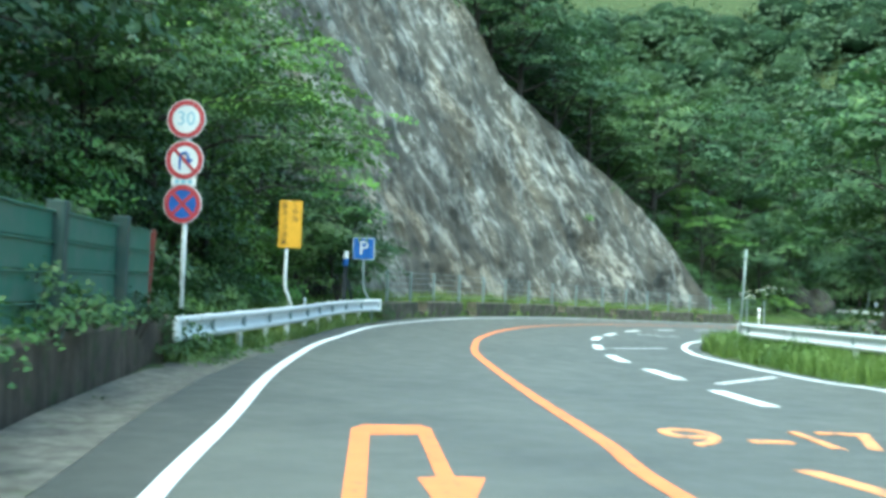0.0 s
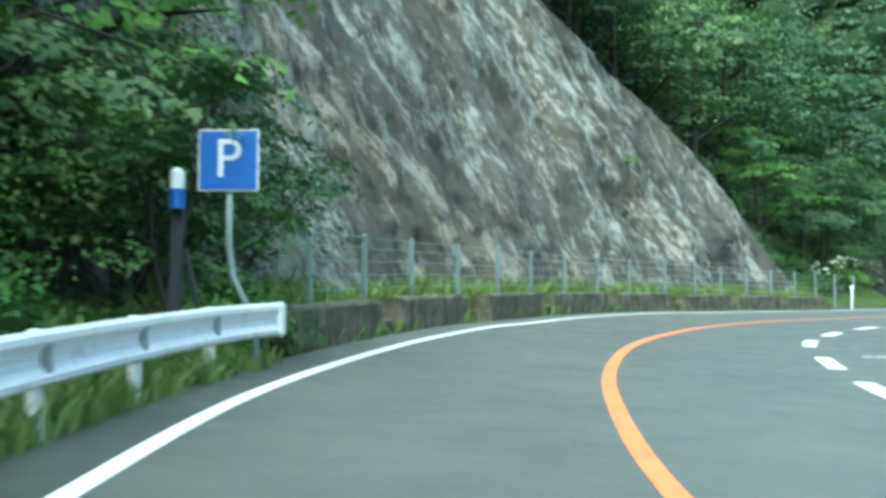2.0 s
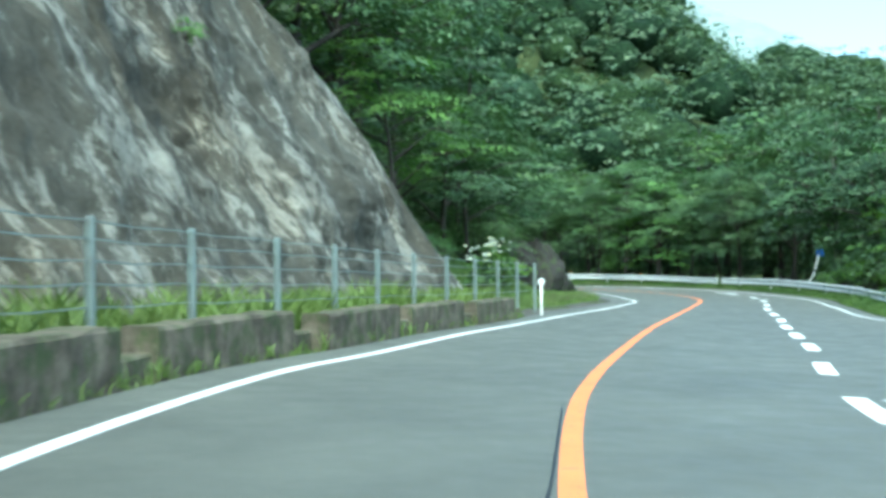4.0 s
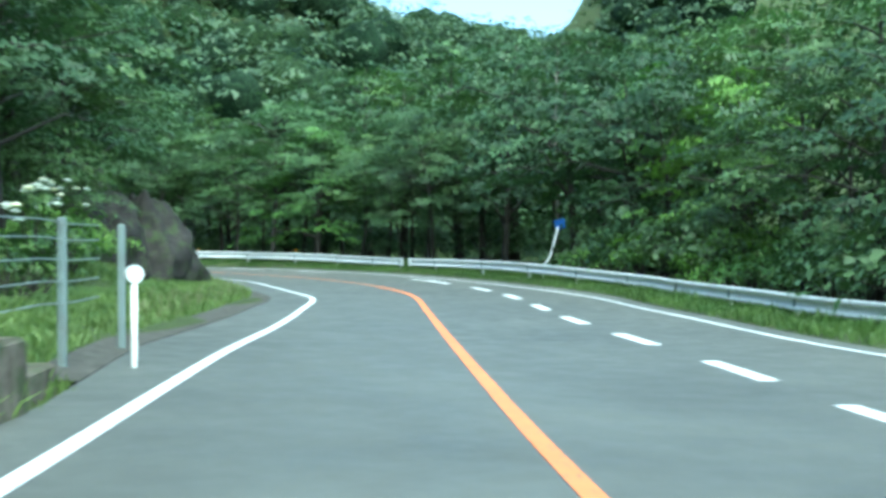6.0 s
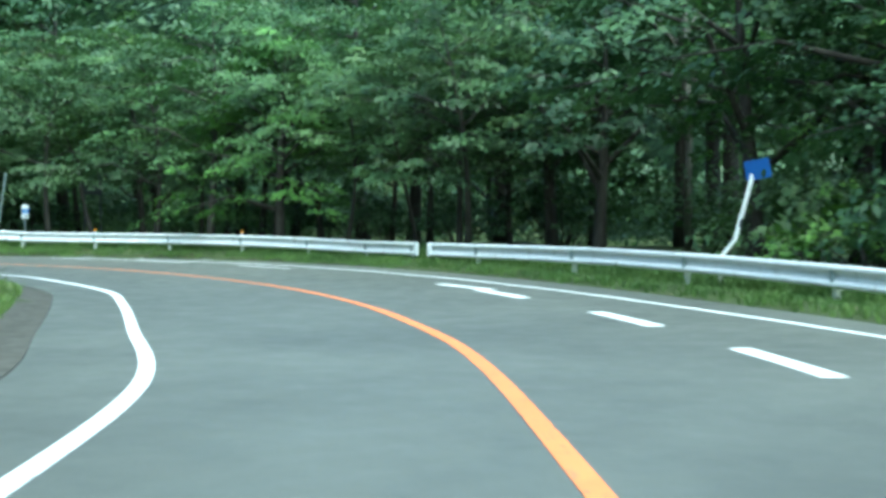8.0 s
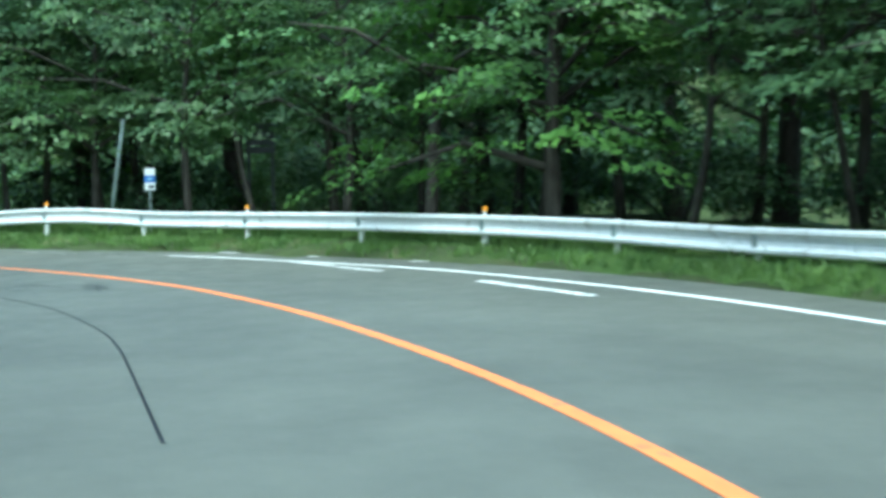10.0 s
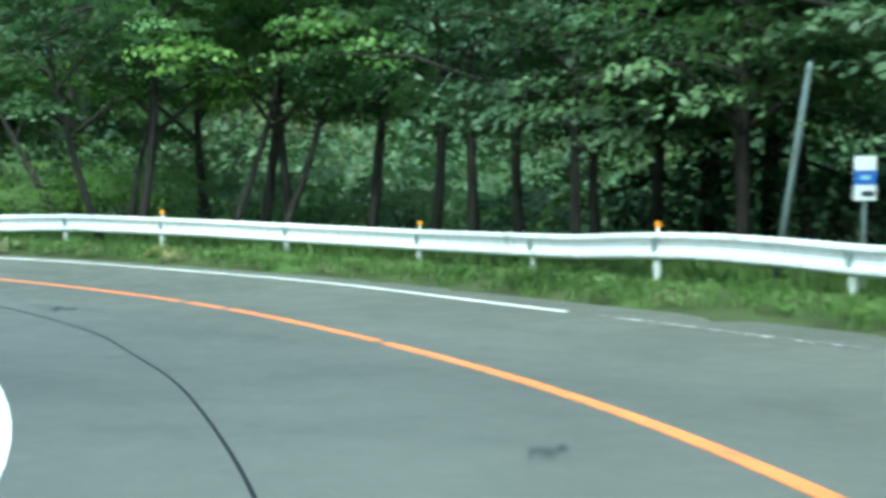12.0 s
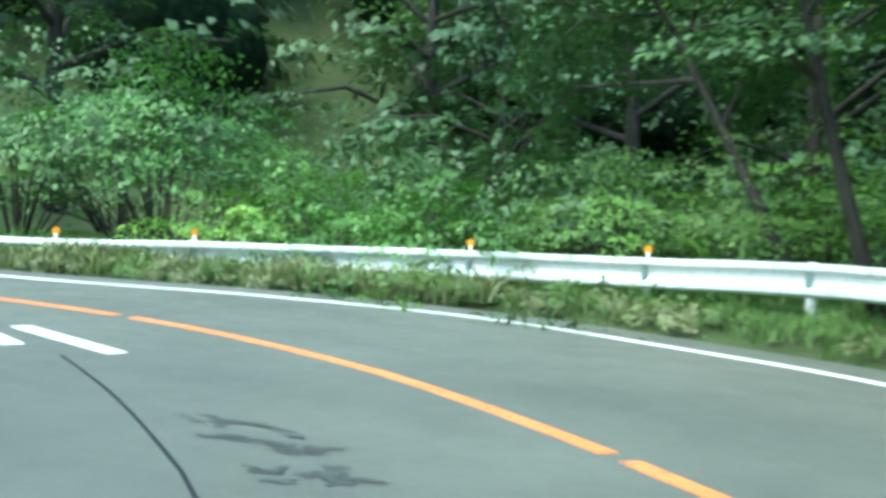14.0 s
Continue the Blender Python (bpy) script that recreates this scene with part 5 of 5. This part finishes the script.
for x, y, k, q in ((18.3, 105.2, B0, 0.9), (19.7, 106.6, B2, 1.1), (17.6, 107.5, B0, 1.1), (20.9, 108.2, B2, 0.6), (22.2, 107.6, S1, 1.1), (23.4, 108.4, S1, 1.0), (24.4, 108.2, S1, 1.05),
                   (25.5, 108.7, S0, 0.95), (26.4, 108.5, B2, 0.62), (27.5, 109.4, B0, 0.7), (28.4, 110.2, B2, 0.8), (15.6, 105, B0, 1.1), (21.6, 110, S0, 1.0), (25.1, 110.5, S0, 1.1), (23.1, 106.9, S1, 0.7), (21.3, 106.2, S1, 0.75),
                   (30.6, 113, S1, 1.2), (33.1, 114.5, S0, 1.2), (35.6, 112, S1, 1.0), (28.6, 114, S0, 1.2), (32.1, 117.5, B2, 0.9), (37.6, 113.5, S0, 1.1), (38.6, 110, S0, 0.9)):
    plant(k, x, y, q)
for x, y, k, q in ((19.1, 123, T1, 1.0), (15.1, 119, T1, 1.0), (23.1, 126, T1, 1.1), (9, 112, T0, 1.1), (27.6, 111.8, N0, 1.15), (14.1, 124, T1, 1.1), (28.1, 128, T4, 1.2), (6, 106, T1, 1.0), (18.6, 117.5, T4, 0.9)):
    plant(k, x, y, q)
scatter(14, 62, 98, 130, 2.9, [S0, S1, S2, S0], 12, (1.3, 2.1), right_of, heap)
scatter(46, 66, 70, 98, 3.4, [S0, S2, S0], 17, (1.2, 2.0), right_of, heap)
# right of the first straight
scatter(15, 36, -12, 27, 5.2, [T0, T3, T1], 3.8, keep=right_of)
for x, y, k, q in ((13.4, 9.5, S2, 0.8), (14.2, 6.5, S2, 0.9), (14.6, 3.0, S2, 0.8), (12.9, 12.4, S0, 0.8)):
    plant(k, x, y, q)
plant(N2, 14.2, 13.5, 1.15)
plant(N0, 16.5, 17.5, 1.2)
row(TAR_NOSE, -1.3, 1.0, [S3], 36, 47, (0.45, 0.9), 0.5, weed)
plant(N3, 47.5, 79.8, 1.2)
for x, y, k, q in ((39.2, 102.4, N2, 0.95), (38.4, 104.4, N2, 1.1), (40.6, 104.0, N2, 1.15), (41.8, 101.8, N2, 1.1), (37.6, 106.6, N2, 1.2)):
    plant(k, x, y, q)
# dark crowns over the crest of the cutting
for d, back, k, q in ((71.5, 2.0, T1, 0.95), (74.5, 1.6, T1, 0.9), (77.5, 1.6, T4, 1.15), (80.5, 2.2, T1, 0.85), (83.0, 3.4, T4, 1.1), (76.0, 5.0, T1, 1.15), (79.5, 5.6, T1, 1.1), (83.5, 7.0, T1, 1.0)):
    p = [np.interp(d, ROCK_S, ROCK_FOOT[:, k2] + ROCK_OUT[:, k2] * (rock_top(d) / 2.1 + back)) for k2 in (0, 1)]
    plant(k, p[0], p[1], q)


# ---- woods too far to tell trees apart ----
def far_woods():
    """Rounded uneven crowns on the far slopes, with ragged leaf clumps on their skin."""
    rng = np.random.default_rng(31)
    bm = bmesh.new()
    bmesh.ops.create_icosphere(bm, subdivisions=2, radius=1.0)
    unit = np.array([v.co[:] for v in bm.verts])
    tris = np.array([[v.index for v in f.verts] for f in bm.faces])
    bm.free()
    up = unit[:, 2] > -0.95
    tris = tris[up[tris].all(1)]
    shapes = []
    for k in range(9):
        q = [1 + 0.34 * noise.fractal(Vector(u) * 1.6 + Vector((k * 7, 0, 0)), 0.8, 2.0, 4) + 0.12 * noise.noise(Vector(u) * 7 + Vector((0, k * 5, 0))) for u in unit]
        shapes.append(unit * np.array(q)[:, None])
    x, y = rng.uniform(-40, 170, 2600), rng.uniform(40, 225, 2600)
    p = np.stack([x, y], 1)
    dl, dr = gap_to(TAR_LEFT, p), np.minimum(gap_to(TAR_NOSE, p), gap_to(TAR_RIGHT, p))
    p = p[((dl < dr) & (dl > 17) & (dl < 45) | (dl >= dr) & (dr > 25)) & (y > 70 + np.clip(x - 62, 0, 90) * 0.75) & (y < 195) & (x > -14) & (x < 142)]
    z = terrain(p)
    V, F, quads, k = [], [], [], 0
    for (px, py), pz in zip(p, z):
        r = rng.uniform(2.4, 5.0)
        a = rng.uniform(0, 6.28)
        sh = shapes[rng.integers(9)] * np.array([r, r * rng.uniform(0.8, 1.2), r * rng.uniform(0.75, 1.15)])
        sh = np.stack([sh[:, 0] * math.cos(a) - sh[:, 1] * math.sin(a), sh[:, 0] * math.sin(a) + sh[:, 1] * math.cos(a), sh[:, 2]], 1)
        c = np.array([px, py, pz + r * rng.uniform(0.5, 1.3)])
        V.append(sh * 0.68 + c)
        F.append(tris + k)
        k += len(unit)
        # tiers of leaf sprays laid over the crown
        m = 38
        heart = rng.normal(size=(m, 3))
        heart[:, 2] = np.abs(heart[:, 2]) - 0.45
        heart /= np.linalg.norm(heart, axis=1)[:, None]
        rad = np.linalg.norm(sh[np.argmax(heart @ unit.T, axis=1)], axis=1) * rng.uniform(0.88, 1.14, m)
        heart = np.repeat(heart * rad[:, None] + c, 6, axis=0)
        heart += rng.normal(size=heart.shape) * np.array([0.42, 0.42, 0.13]) * r / 3.5
        nrm = rng.normal(size=heart.shape) * 0.22 + (heart - c) / r * 0.8 + np.array([0, 0, 0.8])
        nrm /= np.linalg.norm(nrm, axis=1)[:, None]
        quads.append(leaf_quads(heart, nrm, 0.6, rng, 0.75))
    V, F = np.concatenate(V), np.concatenate(F)
    me = bpy.data.meshes.new("far_woods")
    me.from_pydata(V.tolist(), [], F.tolist())
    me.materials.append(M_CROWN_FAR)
    me.shade_smooth()
    tagged(new("far_woods", me), "distant wooded mountainside of rounded green crowns", "woods", kind="stuff")
    ob = new("far_leaves", quad_mesh("far_leaves", np.concatenate(quads), M_LEAF_FAR))
    tagged(ob, "ragged leaf clumps on the distant crowns, haze painted into their green", "foliage", kind="stuff")


far_woods()


# ---- grass and weeds ----
def blades(line, o0, o1, density, height, rng, s0=0.0, s1=1e9, wide=0.012, lift=None, clump=0.5):
    """Grass blades in a band beside a line."""
    a = along(line)
    s1 = min(s1, a[-1])
    n = int((s1 - s0) * abs(o1 - o0) * density)
    s, o = rng.uniform(s0, s1, n), rng.uniform(min(o0, o1), max(o0, o1), n)
    px, py = np.interp(s, a, line[:, 0]), np.interp(s, a, line[:, 1])
    d = np.gradient(line, axis=0)
    d /= np.hypot(*d.T)[:, None]
    px, py = px - np.interp(s, a, d[:, 1]) * o, py + np.interp(s, a, d[:, 0]) * o
    p = np.stack([px, py], 1)
    tuft = np.array([noise.noise(Vector((x * clump * 2, y * clump * 2, 0))) for x, y in p])
    keep = tuft + rng.uniform(-0.5, 0.5, n) > -0.3
    p, tuft = p[keep], tuft[keep]
    n = len(p)
    z = terrain(p) if lift is None else np.array([base_z(x, y) for x, y in p]) + lift
    h = height * rng.uniform(0.4, 1.1, n) * (1 + 0.6 * tuft)
    lean = rng.normal(size=(n, 2)) * 0.42 * h[:, None]
    ang = rng.uniform(0, math.pi, n)
    w = np.stack([np.cos(ang), np.sin(ang)], 1) * wide * rng.uniform(0.6, 1.5, n)[:, None]
    root, tip = np.c_[p, z - 0.03], np.c_[p + lean, z + h]
    mid = np.c_[p + lean * 0.35, z + h * 0.6]
    W = np.c_[w, np.zeros(n)]
    return np.stack([root - W, root + W, mid + W * 0.9, mid - W * 0.9], 1), np.stack([mid - W * 0.9, mid + W * 0.9, tip + W * 0.1, tip - W * 0.1], 1)


def grass(label, mat, *bands):
    quads = np.concatenate([q for band in bands for q in band])
    ob = new("grass", quad_mesh("grass", quads, mat))
    return tagged(ob, label, "grass", kind="stuff")


def turf(label, line, o0, o1, s0=0.0, s1=1e9):
    """A strip of soil with a grassy skin along a line."""
    pick = (along(line) >= s0) & (along(line) <= s1)
    sub = line[pick]
    offs = np.linspace(o0, o1, 7)
    rows = [offset(sub, o) for o in offs]
    g = Geo()
    for i in range(len(sub)):
        z = terrain(np.array([r[i] for r in rows]))
        g.v += [(*rows[k][i], float(z[k]) + 0.03 + (0.05 * noise.noise(Vector((*rows[k][i], 0))) if 0 < k < 6 else -0.12)) for k in range(7)]
    g.f = [(i * 7 + k, (i + 1) * 7 + k, (i + 1) * 7 + k + 1, i * 7 + k + 1) for i in range(len(sub) - 1) for k in range(6)]
    if o1 > o0:
        g.f = [f[::-1] for f in g.f]
    return tagged(part("verge", g, M_TURF, smooth=True), label, "verge", kind="structure")


GR = np.random.default_rng(5)
turf("green grassy verge between asphalt and guard rail", TAR_RIGHT, 0.05, -6.0, 8)
turf("grassy bank inside the bend", TAR_LEFT, 0.42, 6.0, 86, 154)
turf("weedy strip between wire fence and rock", TAR_LEFT, 0.25, 1.9, 44, 86)
turf("weedy verge by the first guard rail", TAR_LEFT, 0.05, 4.0, 26, 45)
turf("grassy island verge", TAR_NOSE, 0.02, -3.0, 14, 60)
grass("short green roadside grass", M_VERGE, blades(TAR_RIGHT, -0.9, -2.6, 130, 0.24, GR, 8, 104), blades(TAR_RIGHT, -0.1, -1.4, 200, 0.14, GR, 8, 104))
grass("lush green grass on the bank inside the bend", M_GRASS, blades(TAR_LEFT, 0.5, 4.5, 200, 0.17, GR, 88, 128, 0.014), blades(TAR_LEFT, 0.3, 3.0, 120, 0.25, GR, 128, 154))
grass("tall weeds behind the wire fence", M_GRASS, blades(TAR_LEFT, 0.62, 1.7, 280, 0.6, GR, 46, 88, 0.02))
grass("weeds under the first guard rail", M_GRASS, blades(TAR_LEFT, 0.25, 2.4, 230, 0.3, GR, 33, 46))
grass("tufts at the feet of the kerb blocks", M_GRASS, blades(TAR_LEFT, -0.1, 0.06, 700, 0.2, GR, 44, 88, 0.012, None, 1.3))
grass("coarse dark grass on the island", M_VERGE, blades(TAR_NOSE, -0.1, -3.0, 200, 0.4, GR, 16, 56))
grass("pale dry stems in front of the rail", M_DRY, blades(TAR_RIGHT, -0.15, -1.3, 330, 0.26, GR, 87, 103, 0.014), blades(TAR_LEFT, 0.6, 1.4, 40, 0.3, GR, 96, 126))


def boulder(x, y, sx, sy, sz, seed, label):
    bm = bmesh.new()
    bmesh.ops.create_icosphere(bm, subdivisions=5, radius=1.0)
    rng = np.random.default_rng(int(seed * 10))
    cuts = [(Vector(rng.normal(size=3)).normalized(), rng.uniform(0.58, 0.88)) for _ in range(26)]
    for v in bm.verts:
        q = v.co * 1.1 + Vector((seed, 0, 0))
        k = 1 + 0.2 * noise.fractal(q * 1.9, 0.8, 2.0, 5)
        # flat broken faces, leaning like tilted strata
        for w, d in cuts:
            k = min(k, (d + 0.09 * noise.fractal(q * 3, 0.8, 2.0, 3)) / max(0.05, v.co.dot(w)))
        wide = 1.2 - 0.75 * max(0.0, v.co.z * k)
        v.co = Vector((v.co.x * sx * wide, v.co.y * sy * wide, v.co.z * sz)) * k
    me = bpy.data.meshes.new("boulder")
    bm.to_mesh(me)
    bm.free()
    me.materials.append(M_BOULDER)
    me.shade_smooth()
    ob = new("boulder", me)
    ob.location = (x, y, ground_z(x, y) - 0.1)
    return tagged(ob, label, "boulder")


boulder(27.9, 69.5, 1.9, 2.0, 3.1, 4.2, "large dark rock outcrop at the grassy bank")
boulder(25.9, 68.2, 1.9, 1.9, 3.5, 9.1, "rounded brown rock at the foot of the bank")
for x, y, q in ((23.7, 64.4, 0.8), (24.5, 67.4, 0.9), (25.7, 69.2, 1.0), (22.6, 63, 0.8), (27, 71, 0.9), (25.7, 67, 0.7), (24.3, 65.2, 0.7), (27.7, 72.2, 1.0)):
    plant(S1, x, y, q)


p = np.array([np.interp(75.0, ROCK_S, ROCK_FOOT[:, k] + ROCK_OUT[:, k] * 5.2 / 2.1) for k in (0, 1)])
tuft = plant(S1, p[0], p[1], 0.34)
tuft.location.z = base_z(*p) + 5.1


def flowering(x, y, h, seed):
    rng = np.random.default_rng(seed)
    t = make_shrub(seed, h, 0.7, 22, 14, 0.14, M_WEED, "tall weed with flat white flower heads")
    t.matrix_basis = Matrix.Translation((x, y, ground_z(x, y) - 0.1))
    for k in range(9):
        c = np.array([rng.normal() * 0.35, rng.normal() * 0.35, h * rng.uniform(0.85, 1.2)])
        g = Geo()
        rim = [(c[0] + 0.1 * math.cos(w) * rng.uniform(0.7, 1.2), c[1] + 0.1 * math.sin(w) * rng.uniform(0.7, 1.2), c[2] - 0.02 * rng.random()) for w in np.linspace(0, 5.8, 11)]
        g.add([tuple(c + np.array([0, 0, 0.035])), *rim, tuple(c - np.array([0, 0, 0.05]))], [(0, 1 + i, 1 + (i + 1) % 11) for i in range(11)] + [(12, 1 + (i + 1) % 11, 1 + i) for i in range(11)])
        part("flower_head", g, M_PETAL, t, "white flower head")


for k, (x, y, h) in enumerate(((20.6, 58.6, 1.7), (21.6, 60.2, 1.9), (22.6, 61.8, 1.8), (19.6, 56.8, 1.6), (23.4, 63.2, 1.7))):
    flowering(x, y, h, 60 + k)
# a dead tree and a slatted board among the leaves
dead = thing("dead_tree", "bare pale dead tree rising from the foliage", "tree", at=(50.3, 74.6, ground_z(50.3, 74.6)))
part("trunk", Geo().tube([(0, 0, -0.2), (0.1, 0, 3), (0.05, 0.1, 6), (0.15, 0.1, 8.5)], [0.09, 0.08, 0.06, 0.02], 8), M_SNAG, dead, smooth=True)
for z, dx, dz in ((4.6, -0.9, 1.2), (5.4, 0.9, 0.8), (6.2, -0.7, 0.9), (4.0, 1.0, 0.5)):
    part("branch", Geo().tube([(0.08, 0.05, z), (0.08 + dx * 0.5, 0.2, z + dz * 0.6), (0.08 + dx, 0.3, z + dz)], [0.045, 0.03, 0.01], 5), M_SNAG, dead, smooth=True)
bx, by = 45.2, 99.1
board = thing("slatted_board", "dark weathered slatted notice board between the trees", "notice board", at=Matrix.Translation((bx, by, ground_z(bx, by))) @ Matrix.Rotation(radians(-25), 4, "Z"))
for k in range(4):
    part("slat", Geo().box((0, 0, 1.85 + 0.2 * k), (0.75, 0.03, 0.17), None, 0.006), M_DARKBOARD, board)
for u in (-0.3, 0.3):
    part("leg", Geo().box((u, 0.04, 1.1), (0.08, 0.06, 2.8), None, 0.008), M_DARKBOARD, board)
pole = thing("thin_pole", "thin pale leaning steel pole at the island's nose", "pole", at=(9.7, 11.3, ground_z(9.7, 11.3)))
part("shaft", Geo().tube([(-0.12, 0, -0.2), (0.0, 0, 1.4), (0.06, 0, 2.75)], 0.03, 10), M_STEEL, pole, smooth=True)
for x, y in ((27.3, 105.55), (26.3, 105.65), (25.3, 105.25), (24.5, 105), (28.2, 105.7), (26.8, 105.4)):
    plant(S3, x, y, RNG.uniform(0.45, 0.75))
D0 = make_shrub(28, 0.6, 0.7, 34, 16, 0.1, M_DRY, "pale dry seeding weeds in front of the rail", 0.5)
plant(D0, 31.6, 105.9, 0.5)
row(TAR_RIGHT, -0.6, 0.3, [D0, D0, D0, S3], 85, 98, (0.4, 0.62), 0.25, weed)
row(TAR_RIGHT, -0.6, 0.9, [S3, S3, D0, S3], 63, 103, (0.28, 0.5), 0.4, weed)
for x, y, k, q in ((29.6, 110.6, B2, 0.8), (31.7, 111.6, B0, 0.9), (33.9, 111.2, B2, 0.8), (36.1, 110.5, B0, 0.8), (16.3, 109.5, B2, 1.2), (19.1, 110, B0, 0.7)):
    plant(k, x, y, q)
for k in range(26):
    p, a = at_length(TAR_LEFT, 31 + k * 0.62)
    weed(S3, p[0] - RNG.uniform(0.9, 1.9), p[1], RNG.uniform(0.4, 0.8))
for x, y, q in ((-1.15, 14.5, 0.6), (-1.0, 15.2, 0.5), (-1.5, 13.9, 0.7), (-1.3, 15.9, 0.5)):
    plant(S1, x, y, q)
for x, y, q in ((0.35, -15.2, 0.8), (-0.25, -13.3, 0.9), (-0.75, -11.4, 0.8), (-1.0, -9.3, 1.0), (-1.15, -8.2, 0.8), (-1.25, -5.6, 0.7)):
    plant(S3, x - 0.25, y, q, sink=-0.45)
for x, y, q in ((-0.75, -8.6, 0.5), (-0.62, -10.2, 0.4), (-1.75, -4.2, 0.8), (-1.9, -3.3, 0.9), (-1.8, -2.4, 0.8), (-1.95, -1.4, 0.8), (-2.2, -3.8, 1.1), (-1.7, -0.4, 0.6)):
    plant(S3, x, y, q)
grass("long grass round the sign post", M_GRASS, blades(TAR_LEFT, 0.1, 2.4, 300, 0.42, GR, 29.5, 37))
for k in range(34):
    y = -3.5 + 4.3 * RNG.random()
    (weed if k % 4 else plant)(S3 if k % 4 else S1, -2.0 - 0.75 * RNG.random(), y, RNG.uniform(0.75, 1.05) if k % 4 else RNG.uniform(0.4, 0.6))
for x, y, k, q in ((-3.3, 14.3, B0, 1.0), (-3.2, 16.2, B2, 1.1), (-3.0, 17.8, B0, 1.1), (-2.4, 19.2, B0, 1.05), (-4.4, 15.4, B1, 1.3), (-4.0, 18.0, B1, 1.35)):
    plant(k, x, y, q)
grass("green grass between the posts of the first guard rail", M_GRASS, blades(RAIL_L, -0.12, 1.3, 420, 0.3, GR, 0, 20, 0.013, 0.0))
for k in range(30):
    p, a = at_length(RAIL_L, 4.3 + 0.42 * k)
    weed(S3, p[0] - RNG.uniform(0.3, 1.2), p[1], RNG.uniform(0.35, 0.62))
for k in range(34):
    p, a = at_length(RAIL_L, 0.3 + 0.22 * k)
    weed(S3, p[0] + RNG.uniform(-0.1, 0.32), p[1], RNG.uniform(0.45, 0.72) * (1 - 0.012 * k))
# leaves round the parking sign
plant(N3, -1.75, 12.9, 0.56, 0.6)
plant(N3, -1.5, 13.3, 0.54, 2.1)
for x, y, q in ((-1.3, 13.6, 0.5), (-1.25, 14.3, 0.5), (-1.5, 14.7, 0.5)):
    plant(S1, x, y, q)
thicket("dense shaded undergrowth on the slopes behind the first trees", HEAP)
thicket("low leafy weeds along the verges", WEEDS, M_WEED, 1)
thicket("pale dry seeding weeds along the outer rail", DRY_WEEDS, M_DRY, 1)
